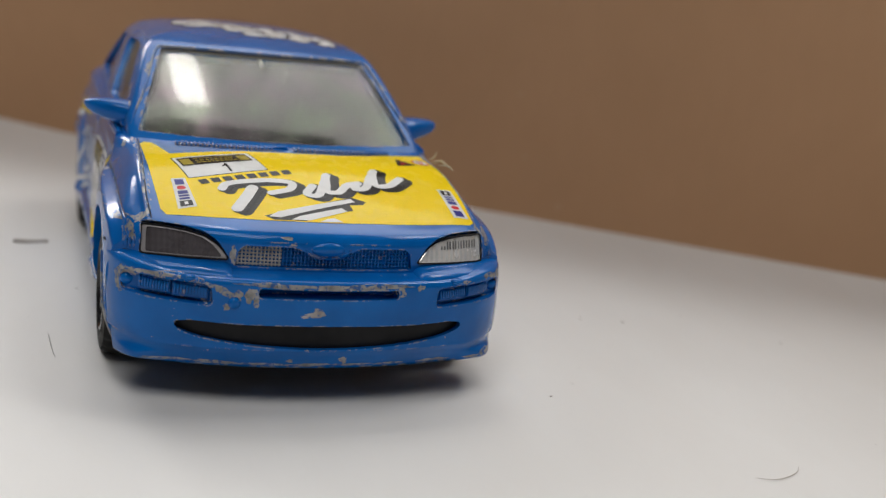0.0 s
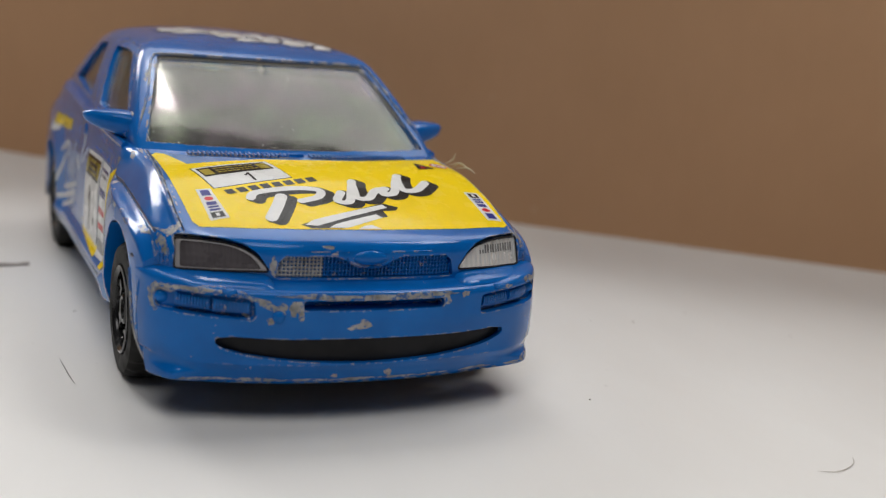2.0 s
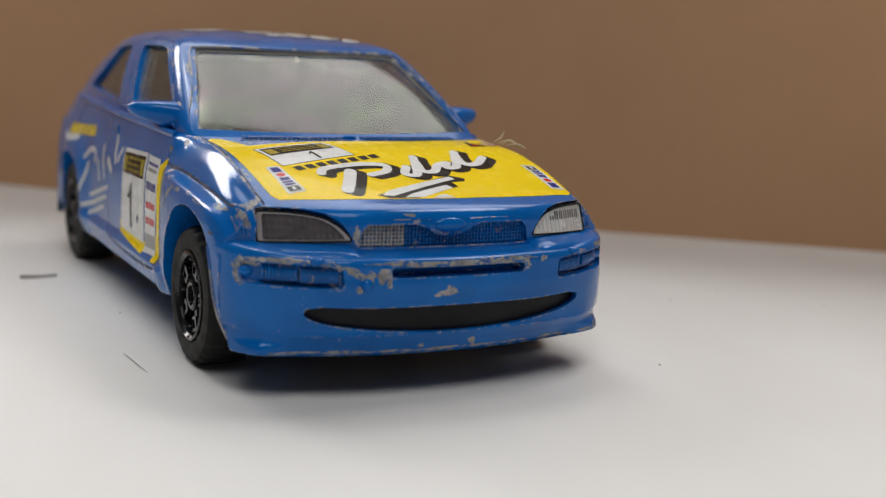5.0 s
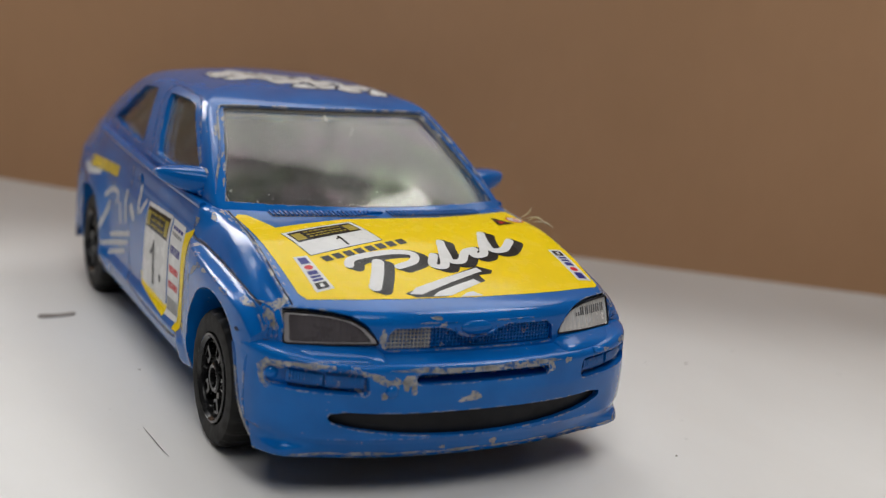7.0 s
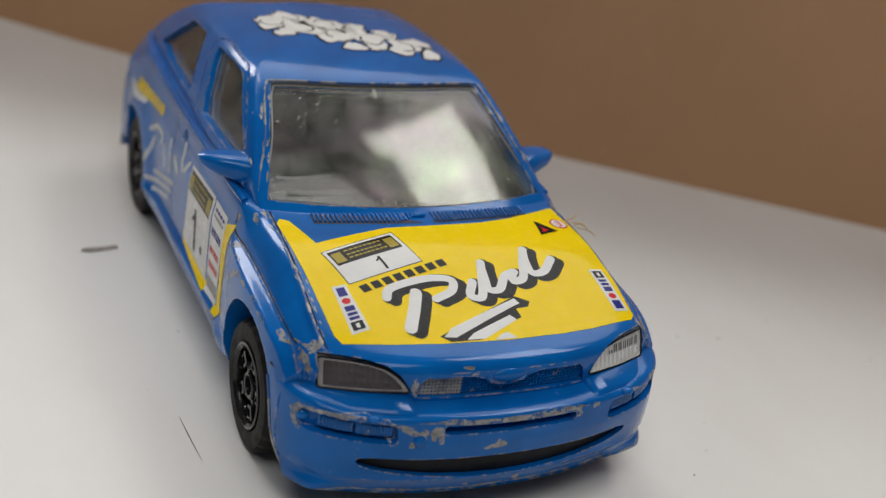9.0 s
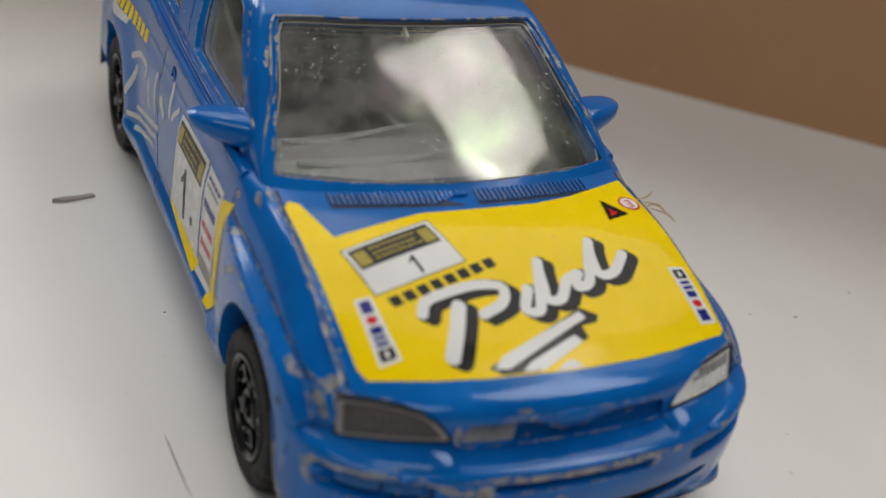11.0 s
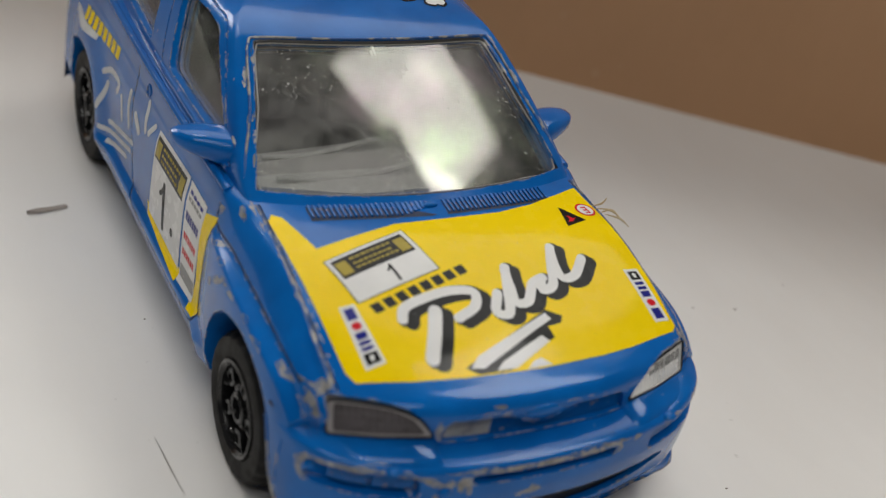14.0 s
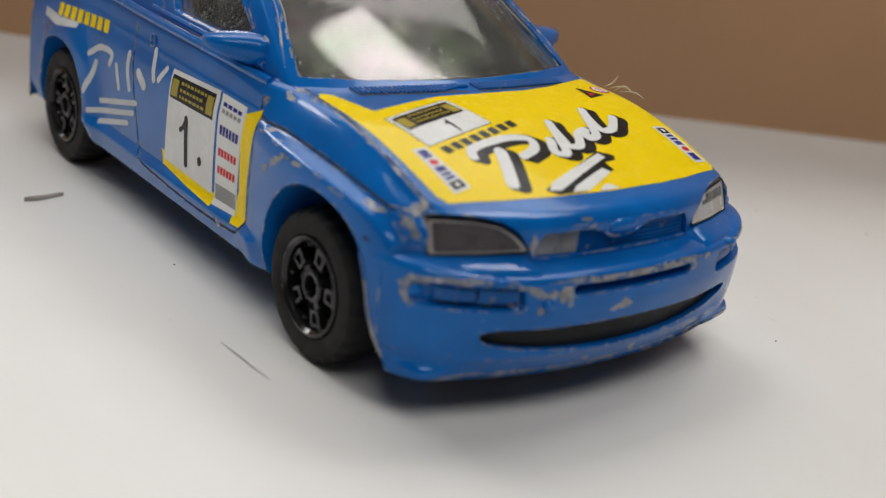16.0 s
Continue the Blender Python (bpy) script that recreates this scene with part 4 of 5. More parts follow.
# ---- cowl grille under the windscreen ----
# thin sheet under the fins, the shade of the slots as its colour
bm = sheet([[(-12.9, 6.3), (-6, 5.6), (-1, 5.35), (-0.6, 5.5), (-3.5, 6.9), (-6.5, 7.45), (-12.8, 8.5)], [(0.6, 5.35), (6, 5.6), (12.6, 6.3), (12.8, 8.4), (6.5, 7.5), (0.8, 7.2)]], 0.7)
for v in bm.verts:
    v.co = drop(v.co.x, v.co.y, 0.02)
cowl = part("cowl_grille", bm, LINE, car, "cowl grille, blue louvre fins over a sheet coloured as slot shade")
for x0, x1, n in ((-12.6, -1.0, 24), (0.9, 12.5, 24)):
    for k in range(n):
        x = x0 + (x1 - x0) * k / (n - 1)
        y0 = 5.75 + 0.0062 * x * x
        y1 = y0 + 1.95
        if x0 < 0 and k > n - 6:
            y0 += 0.22 * (k - n + 6)
        part("louvre_fin", tube([drop(x, y0, 0.08), drop(x + 0.12, y1, 0.12)], 0.145, 5), WHOLE_BLUE, cowl)


part("wiper_spindle", dome(drop(-0.6, 7.0, 0.1), 0.8, 0.35, 0.3), WHOLE_BLUE, car)


# ---- mirrors ----
def door_mirror(s):
    rings = []
    for x, y0, y1, z0, z1 in ((16.4, 15.2, 20.2, 21.5, 25.2), (16.9, 15.3, 20.3, 21.8, 25.4), (18.0, 15.6, 20.5, 22.3, 25.5), (19.3, 16.2, 20.6, 22.85, 25.5), (20.5, 16.9, 20.6, 23.2, 25.4), (21.4, 17.5, 20.4, 23.6, 25.3), (22.0, 18.2, 20.1, 24.0, 25.1), (22.3, 18.8, 19.7, 24.4, 24.9)):
        cy, cz, ry, rz = (y0 + y1) / 2, (z0 + z1) / 2, (y1 - y0) / 2, (z1 - z0) / 2
        ring = []
        for k in range(20):
            a = 2 * math.pi * k / 20
            c, q = math.cos(a), math.sin(a)
            ring.append((s * x, cy + ry * math.copysign(abs(c) ** 0.7, c), cz + rz * math.copysign(abs(q) ** 0.7, q)))
        rings.append(ring)
    glass_rim = [Vector(rings[1][k]).lerp(Vector(rings[2][k]), 0.3) for k in range(20)]
    mirror = part("door_mirror", loft(rings), BLUE, car, "blue cast door mirror with rubbed rim")
    part("mirror_edge", tube(glass_rim[6:16], 0.16, 6), BEAD, mirror, "mirror edge rubbed to bare metal")


door_mirror(1)
door_mirror(-1)


# ---- wheels ----
def wheel():
    hub = new("wheel")
    tread = bmesh.new()
    prof = [(4.45, -0.6), (4.75, -0.15), (5.7, 0.05), (6.55, -0.12), (6.9, -0.55), (7.02, -1.0), (7.08, -1.9), (7.08, -3.6), (7.02, -4.5), (6.9, -5.0), (6.4, -5.4), (4.5, -5.2), (4.3, -2.8)]
    n = 96
    rings = []
    for k in range(n):
        a = 2 * math.pi * k / n
        block = (k // 2) % 2
        ring = []
        for r, x in prof:
            rr = r - (0.22 if block and r > 6.8 else 0.0) - (0.06 if block and 6.3 < r < 6.8 else 0.0)
            ring.append((-x - 0.0, rr * math.cos(a), rr * math.sin(a)))
        rings.append(ring)
    rings.append(rings[0])
    tyre = loft(rings, caps=False)
    bmesh.ops.remove_doubles(tyre, verts=tyre.verts[:], dist=1e-5)
    part("tyre", tyre, TREAD, hub, "black treaded tyre with dusty shoulders", sharp=28)
    prof = [(4.6, 0.35), (4.55, 0.0), (4.3, -0.08), (4.0, 0.25), (3.9, 0.9), (3.8, 1.6), (3.2, 1.85), (0.0, 1.85)]
    rings = [[(x, r * math.cos(2 * math.pi * k / 48), r * math.sin(2 * math.pi * k / 48)) for k in range(48)] for r, x in prof[:-1]]
    part("rim", loft(rings, caps="end"), RIM, hub, "glossy black rim")
    for k in range(5):
        rot = Matrix.Rotation(2 * math.pi * k / 5 + 0.3, 4, "X")
        arm = [(1.2, -0.42), (2.2, -0.40), (4.15, -0.62), (4.15, 0.62), (2.2, 0.40), (1.2, 0.42)]
        sp = loft([[rot @ Vector((x, u * f, r)) for r, u in arm] for x, f in ((1.75, 1.0), (0.80, 1.0), (0.68, 0.82))])
        spoke = part("spoke", sp, RIM, hub)
        outer = [(2.15, -0.62), (3.65, -0.80), (3.65, 0.80), (2.15, 0.62)]
        inner = [(2.45, -0.34), (3.35, -0.46), (3.35, 0.46), (2.45, 0.34)]
        lug = [[rot @ Vector((x, u, r)) for r, u in shape] for shape, x in ((outer, 1.2), (outer, 0.42), (inner, 0.36), (inner, 1.2))]
        lug.append(lug[0])
        bm = loft(lug, caps=False)
        bmesh.ops.remove_doubles(bm, verts=bm.verts[:], dist=1e-5)
        part("spoke_lug", bm, RIM, spoke)
    for k in range(5):
        rot = Matrix.Rotation(2 * math.pi * (k + 0.5) / 5 + 0.3, 4, "X")
        c = rot @ Vector((0.95, 0, 3.75))
        part("rim_stud", dome(c, 0.55, 0.5, 0.34, 8, 6), RIM, hub)
    rings = [[(x, r * math.cos(2 * math.pi * k / 28), r * math.sin(2 * math.pi * k / 28)) for k in range(28)] for r, x in ((1.6, 1.5), (1.55, 0.4), (1.35, 0.25), (1.05, 0.3), (0.95, 1.2))]
    part("hub_cap", loft(rings), RIM, hub)
    return hub


# the wheel's outer face is at x = 0 of its own frame, looking along -x
first = wheel()
first.parent = car
first.matrix_basis = pose(-0.0208, 0.0, 0.0071)
spare = [(-0.0204, 0.0593, 0, 41), (0.0208, 0.0, 180, 15), (0.0204, 0.0593, 180, 63)]
for x, y, turn, roll in spare:
    m = Matrix.Translation((x, y, 0.0071)) @ Matrix.Rotation(radians(turn), 4, "Z") @ Matrix.Rotation(radians(roll), 4, "X")
    copy_thing(first, m)
for y in (0.0, 59.3):
    part("axle", tube([(-19.5, y, 7.1), (19.5, y, 7.1)], 0.9, 10), BLACK, car)
bm = prism([(-13.5, -14.5, 3.9), (13.5, -14.5, 3.9), (17.0, -10.5, 3.9), (11.5, -9, 3.9), (11.5, 9, 3.9), (16.6, 10, 3.9), (16.6, 49, 3.9), (11.5, 51, 3.9), (11.5, 68, 3.9), (16, 69, 3.9), (15, 74, 3.9), (-15, 74, 3.9), (-16, 69, 3.9), (-11.5, 68, 3.9), (-11.5, 51, 3.9), (-16.6, 49, 3.9), (-16.6, 10, 3.9), (-11.5, 9, 3.9), (-11.5, -9, 3.9), (-17.0, -10.5, 3.9)],
           [(-13.5, -14.5, 6), (13.5, -14.5, 6), (17.0, -10.5, 6), (11.5, -9, 6), (11.5, 9, 6), (16.6, 10, 6), (16.6, 49, 6), (11.5, 51, 6), (11.5, 68, 6), (16, 69, 6), (15, 74, 6), (-15, 74, 6), (-16, 69, 6), (-11.5, 68, 6), (-11.5, 51, 6), (-16.6, 49, 6), (-16.6, 10, 6), (-11.5, 9, 6), (-11.5, -9, 6), (-17.0, -10.5, 6)])
part("chassis", bm, BLACK, car, "black plastic base plate")


# ---- stickers ----
def decal(name, polys, material, where, lift, parent=None, label="", size=1.0, side=-1):
    """Thin print laid on the bonnet ('top': x, y), the flank ('side': y, z) or the roof."""
    bm = polys if isinstance(polys, bmesh.types.BMesh) else sheet(polys, size)
    for v in bm.verts:
        if where == "top":
            v.co = drop(v.co.x, v.co.y, lift)
        elif where == "roof":
            p, n, _, _ = roof_tree.ray_cast(Vector((v.co.x, v.co.y, 60)), Vector((0, 0, -1)))
            v.co = p + n * lift
        else:
            v.co = press(v.co.x, v.co.y, lift, side)
    up = Vector((side, 0, 0)) if where == "side" else Vector((0, 0, 1))
    bm.normal_update()
    flip = [f for f in bm.faces if f.normal.dot(up) < 0]
    bmesh.ops.reverse_faces(bm, faces=flip)
    for f in bm.faces:
        f.smooth = True
    return part(name, bm, material, parent or car, label, turn=False)


def quad_at(corners, u, v):
    """A point inside four corners (a b along u; d c above)."""
    a, b, c, d = (Vector(p) for p in corners)
    return tuple((a.lerp(b, u)).lerp(d.lerp(c, u), v))


def cell(corners, u0, u1, v0, v1, skew=0.0):
    return [quad_at(corners, u0, v0), quad_at(corners, u1, v0), quad_at(corners, u1 + skew, v1), quad_at(corners, u0 + skew, v1)]


BONNET = [(-16.75, 7.2), (-16.2, 8.0), (-15.4, 7.4), (-14.0, 2.4), (-9.2, 3.7), (-5.5, 4.65), (0, 4.75), (6.0, 5.0), (10.0, 5.8), (14.5, 7.4), (16.9, 8.4), (17.0, 6), (17.25, 3.1), (17.4, -0.2), (17.55, -6.6), (17.5, -10.6), (16.9, -11.2), (11.3, -12.5), (7.6, -13.05), (1.0, -13.4), (-6.2, -13.1), (-10.7, -12.5), (-15.6, -11.45), (-16.1, -10.4), (-16.4, -5.5), (-16.7, 1.2)]
hood = decal("bonnet_sticker", [BONNET], YELLOW, "top", 0.035, label="bright yellow printed bonnet sticker", size=0.8)
PLATE = [(-12.6, -4.2), (-3.9, -1.75), (-5.3, 3.55), (-14.0, 0.55)]
decal("plate_border", [cell(PLATE, -0.012, 1.012, -0.018, 1.018)], INK, "top", 0.05, hood)
decal("rally_plate", [PLATE], WHITE, "top", 0.065, hood, "white rally plate with black banner")
decal("plate_banner", [cell(PLATE, 0.04, 0.95, 0.50, 0.94)], INK, "top", 0.08, hood)
marks = [cell(PLATE, 0.06, 0.19, 0.56, 0.86), cell(PLATE, 0.80, 0.93, 0.56, 0.86)]
for v0 in (0.60, 0.70, 0.82):
    u = 0.24
    while u < 0.74:
        w = 0.03 + 0.03 * random.random()
        marks.append(cell(PLATE, u, u + w, v0, v0 + 0.045))
        u += w + 0.015
decal("banner_print", marks, GOLD, "top", 0.095, hood)
def numeral(cx, cy, h, tilt, mirror):
    """The figure one: a stem with a short flag."""
    out = []
    for pts, w in (([(0.05, 0.5), (0.0, -0.5)], 0.17), ([(0.05, 0.47), (-0.12, 0.30), (-0.24, 0.24)], 0.12)):
        q = []
        for x, y in pts:
            x, y = x * h * mirror, y * h
            q.append((cx + x * math.cos(tilt) - y * math.sin(tilt), cy + x * math.sin(tilt) + y * math.cos(tilt)))
        out.append(stroke(q, w * h))
    return out


c = quad_at(PLATE, 0.55, 0.25)
decal("number", numeral(c[0], c[1], 1.75, radians(16), 1), INK, "top", 0.095, hood)
NAME = [(-11.55, -5.6), (-0.95, -2.45), (-1.35, -1.55), (-12.0, -4.7)]
for k in range(8):
    decal("name_bar", [cell(NAME, k / 8 + 0.008, (k + 0.78) / 8, 0.0, 1.0, 0.01)], INK, "top", 0.065, hood)

# the large brush mark: white strokes over a black shadow
BRUSH = [([(-9.5, -6.6), (-8.9, -5.5), (-6.6, -4.7), (-3.6, -4.3), (-1.7, -4.8), (-2.2, -6.2), (-4.4, -7.3)], 0.95), ([(-6.2, -6.2), (-7.2, -8.4), (-8.5, -10.9)], 1.25), ([(0.5, -5.2), (-0.5, -7.3), (0.5, -7.6), (1.7, -5.0), (2.6, -2.5)], 0.95), ([(2.4, -2.9), (2.1, -4.8), (1.9, -6.5), (3.0, -6.6), (4.6, -4.6), (5.9, -4.1)], 0.95), ([(5.6, -4.3), (5.2, -5.5), (6.4, -5.2), (7.5, -2.8), (8.5, -0.7)], 0.95), ([(8.3, -1.0), (7.9, -2.8), (8.0, -4.4), (9.3, -4.3), (11.2, -2.4)], 0.95)]


def moved(pts, dx, dy):
    return [(x + dx, y + dy) for x, y in pts]


for i, (p, w) in enumerate(BRUSH):
    decal("brush_shadow", [stroke(moved(p, 0.75, -0.55), w + 0.35)], INK, "top", 0.046 + 0.003 * i, hood, "black shadow of the brush mark", size=0.7)
    decal("brush_outline", [stroke(moved(p, 0.25, -0.15), w + 0.4)], INK, "top", 0.066 + 0.003 * i, hood, size=0.7)
    decal("brush_mark", [stroke(p, w)], WHITE, "top", 0.088 + 0.003 * i, hood, "white brush stroke", size=0.7)
bars_dark = [[(-5.9, -12.2), (4.3, -7.6), (5.7, -8.5), (5.2, -9.2), (3.7, -9.4), (3.8, -10.6), (2.5, -11.1), (-0.6, -12.4), (-1.8, -13.1), (-5.0, -13.0)]]
decal("bar_shadow", bars_dark, INK, "top", 0.043, hood)
for shape in ([[(-5.5, -12.35), (-4.4, -11.35), (4.1, -7.95), (4.4, -8.7), (3.3, -9.15), (-4.3, -12.55)], [(-3.3, -12.95), (-2.3, -12.2), (2.6, -10.2), (3.1, -10.9), (-1.3, -13.0)], [(-0.4, -13.3), (0.6, -12.6), (1.4, -12.4), (2.2, -13.2)]]):
    decal("brush_bar", [shape], WHITE, "top", 0.075, hood)


def oil_sticker(a, b, c, d, flip):
    quad = [a, b, c, d]
    st = decal("side_sticker", [quad], WHITE, "top", 0.065, hood, "small white sponsor sticker with blue and red marks")
    seq = [(0.05, 0.24, NAVY), (0.28, 0.41, RED), (0.45, 0.56, NAVY), (0.59, 0.65, NAVY), (0.68, 0.74, NAVY)]
    for u0, u1, mat in seq:
        decal("mark", [cell(quad, u0, u1, 0.2, 0.8)] if mat is NAVY else [[quad_at(quad, 0.345 + 0.065 * math.cos(t), 0.5 + 0.28 * math.sin(t)) for t in np.linspace(0, 2 * math.pi, 14, endpoint=False)]], mat, "top", 0.085, st)
    decal("mark", [cell(quad, 0.78, 0.95, 0.16, 0.84)], INK, "top", 0.085, st)
    decal("mark", [cell(quad, 0.82, 0.91, 0.40, 0.60)], WHITE, "top", 0.10, st)


oil_sticker((-14.55, -4.45), (-14.4, -10.65), (-12.45, -10.3), (-13.05, -4.25), False)
oil_sticker((17.15, -10.0), (16.75, -4.15), (15.1, -4.15), (15.35, -10.2), True)
decal("warning_triangle", [[(12.8, 5.0), (14.8, 2.7), (12.2, 1.9)]], INK, "top", 0.065, hood, "small black triangle with a red spark")
decal("spark", [[(12.9, 3.7), (13.5, 3.0), (13.9, 3.2), (13.2, 2.6), (12.6, 2.5), (13.0, 3.0)]], RED, "top", 0.085, hood)
decal("ring", [ellipse(15.75, 4.35, 1.12, 1.05)], RED, "top", 0.065, hood, "white disc with a red letter")
decal("disc", [ellipse(15.75, 4.35, 0.90, 0.84)], WHITE, "top", 0.08, hood)
e = letter("E", 1.5)
for v in e.verts:
    v.co = Matrix.Rotation(radians(190), 4, "Z") @ v.co + Vector((15.75, 4.35, 0))
decal("disc_letter", e, RED, "top", 0.095, hood)

# flank prints on the side that the camera passes (y, z)
band = decal("door_band", [[(14.9, 18.5), (12.0, 19.7), (12.3, 16.9), (12.45, 12.2), (12.1, 9.0), (12.9, 7.9), (14.6, 7.8), (15.0, 8.6), (14.2, 11.1), (14.6, 15)], [(31.2, 10.2), (30.8, 8.6), (25, 8.2), (19.1, 7.9), (19.1, 9.3), (25, 9.2)]], YELLOW, "side", 0.03, label="yellow printed band on the door")
DOOR = [(30.6, 9.3), (19.6, 9.0), (20.0, 19.4), (30.3, 19.0)]
door_plate = decal("door_plate", [[quad_at(DOOR, 0, 0), quad_at(DOOR, 1, 0), quad_at(DOOR, 1, 1), quad_at(DOOR, 0, 1)]], WHITE, "side", 0.045, label="white door plate with the number one")
decal("door_banner", [cell(DOOR, 0.03, 0.93, 0.70, 0.95)], INK, "side", 0.06, door_plate)
marks = [cell(DOOR, 0.05, 0.18, 0.73, 0.91), cell(DOOR, 0.78, 0.91, 0.73, 0.91)]
for v0 in (0.74, 0.81, 0.88):
    u = 0.23
    while u < 0.72:
        w = 0.03 + 0.04 * random.random()
        marks.append(cell(DOOR, u, u + w, v0, v0 + 0.03))
        u += w + 0.02
decal("door_banner_print", marks, GOLD, "side", 0.075, door_plate)
decal("door_number", numeral(25.9, 12.5, 4.6, radians(-9), -1), INK, "side", 0.075, door_plate)
decal("door_dot", [ellipse(22.6, 11.4, 0.42, 0.5, 14)], INK, "side", 0.075, door_plate)
SPONSOR = [(19.0, 8.2), (14.5, 8.4), (14.7, 19.2), (19.6, 19.3)]
panel = decal("sponsor_panel", [SPONSOR], WHITE, "side", 0.045, label="white sponsor panel with coloured bars")
for v0, v1, mat, n in ((0.90, 0.935, NAVY, 4), (0.84, 0.875, GREY, 5), (0.65, 0.735, NAVY, 6), (0.46, 0.53, RED, 6), (0.30, 0.37, RED, 6)):
    for k in range(n):
        decal("bar", [cell(SPONSOR, 0.10 + 0.8 * k / n, 0.10 + 0.8 * (k + 0.8) / n, v0, v1)], mat, "side", 0.06, panel)
decal("bar", [cell(SPONSOR, 0.04, 0.96, 0.05, 0.20)], GREY, "side", 0.06, panel)
SCRIPT = [([(51.2, 15.6), (48.5, 16.9), (45.2, 16.8), (45.8, 15.6)], 0.65), ([(49.4, 14.9), (49.9, 13.4), (50.9, 11.3)], 0.75), ([(43.9, 15.9), (43.0, 13.6)], 0.7), ([(40.8, 18.0), (40.9, 16.2), (40.2, 14.2)], 0.75), ([(38.0, 16.5), (36.6, 15.6)], 1.1), ([(34.9, 19.7), (34.7, 18.2), (34.3, 16.8)], 0.75), ([(33.2, 17.0), (31.7, 18.6)], 0.6)]
decal("flank_brush", [stroke(p, w * 1.1) for p, w in SCRIPT], DULLWHITE, "side", 0.035, label="worn white brush strokes on the flank", size=0.7)
for pts in ([(47.6, 10.9), (38.2, 13.1)], [(49.8, 9.2), (38.9, 11.8)], [(47.4, 8.5), (40.3, 10.3)]):
    decal("flank_bar", [stroke(pts, 0.62)], DULLWHITE, "side", 0.035, label="worn white bar", size=0.7)
STRIPE = [(61.2, 17.95), (46.9, 18.75), (46.6, 20.25), (61.6, 19.35)]
for k in range(8):
    decal("rear_bar", [cell(STRIPE, k / 8 + 0.01, (k + 0.80) / 8, 0.0, 1.0, -0.02)], YELLOW, "side", 0.035, label="worn yellow print bar on the rear flank")
decal("rear_stripe_edge", [[(66, 17.9), (60.2, 17.9), (55, 18.3), (55.2, 17.6), (60, 16.9), (66, 16.8)]], DULLWHITE, "side", 0.032)

def flake_outline(cx, cy, rx, ry, seed, n=36, tilt=0.0):
    rnd = random.Random(seed)
    ph = [rnd.uniform(0, 6.28) for _ in range(4)]
    out = []
    for k in range(n):
        a = 2 * math.pi * k / n
        w = 1 + 0.16 * math.sin(2 * a + ph[0]) + 0.13 * math.sin(3 * a + ph[1]) + 0.10 * math.sin(5 * a + ph[2]) + 0.07 * math.sin(9 * a + ph[3]) + rnd.uniform(-0.06, 0.06)
        x, y = rx * math.cos(a) * w, ry * math.sin(a) * w
        out.append((cx + x * math.cos(tilt) - y * math.sin(tilt), cy + x * math.sin(tilt) + y * math.cos(tilt)))
    return out


# a worn white patch on the roof: rounded lobes with thin dark gaps
LOBES = [(1.6, 39.4, 1.7, 1.6), (-2.9, 42.0, 1.6, 1.6), (-7.9, 42.5, 2.3, 2.47), (-4.9, 44.6, 2.0, 1.95), (-4.6, 40.0, 2.2, 2.73), (-1.0, 42.2, 2.0, 2.21), (-0.9, 37.4, 2.3, 2.86), (2.2, 40.3, 1.7, 1.95), (3.1, 35.6, 2.2, 2.47), (6.0, 38.1, 1.6, 1.69), (6.9, 33.8, 2.2, 2.21), (9.6, 35.7, 1.5, 1.69), (-7.4, 38.2, 1.3, 1.43), (0.2, 33.4, 1.3, 1.3), (9.8, 31.6, 1.3, 1.3)]
patch = decal("roof_patch", [flake_outline(x, y, rx + 0.28, ry + 0.28, 60 + i, 30) for i, (x, y, rx, ry) in enumerate(LOBES)], INK, "roof", 0.04, label="worn white patch of rounded lobes on the roof", size=0.8)
for i, (x, y, rx, ry) in enumerate(LOBES):
    decal("lobe", [flake_outline(x, y, rx, ry, 60 + i, 30)], WHITE, "roof", 0.06 + 0.004 * (i % 3), patch, size=0.8)
    if rx > 1.55:
        arc = [(x + 0.62 * rx * math.cos(a), y + 0.62 * ry * math.sin(a)) for a in np.linspace(0.6 + i, 4.2 + i, 9)]
        decal("lobe_line", [stroke(arc, 0.22)], INK, "roof", 0.085, patch, size=0.8)


# ---- bare metal where the paint has chipped off ----
def chips(spots, project, parent, salt):
    for i, (cx, cy, rx, ry, *t) in enumerate(spots):
        bm = sheet([flake_outline(cx, cy, rx, ry, i * 7 + salt, tilt=t[0] if t else 0.0)], 0.45)
        for v in bm.verts:
            v.co = project(v.co.x, v.co.y, 0.02)
        for f in bm.faces:
            f.smooth = True
        part("paint_chip", bm, BARE, parent, "bare grey metal chip", turn=False)


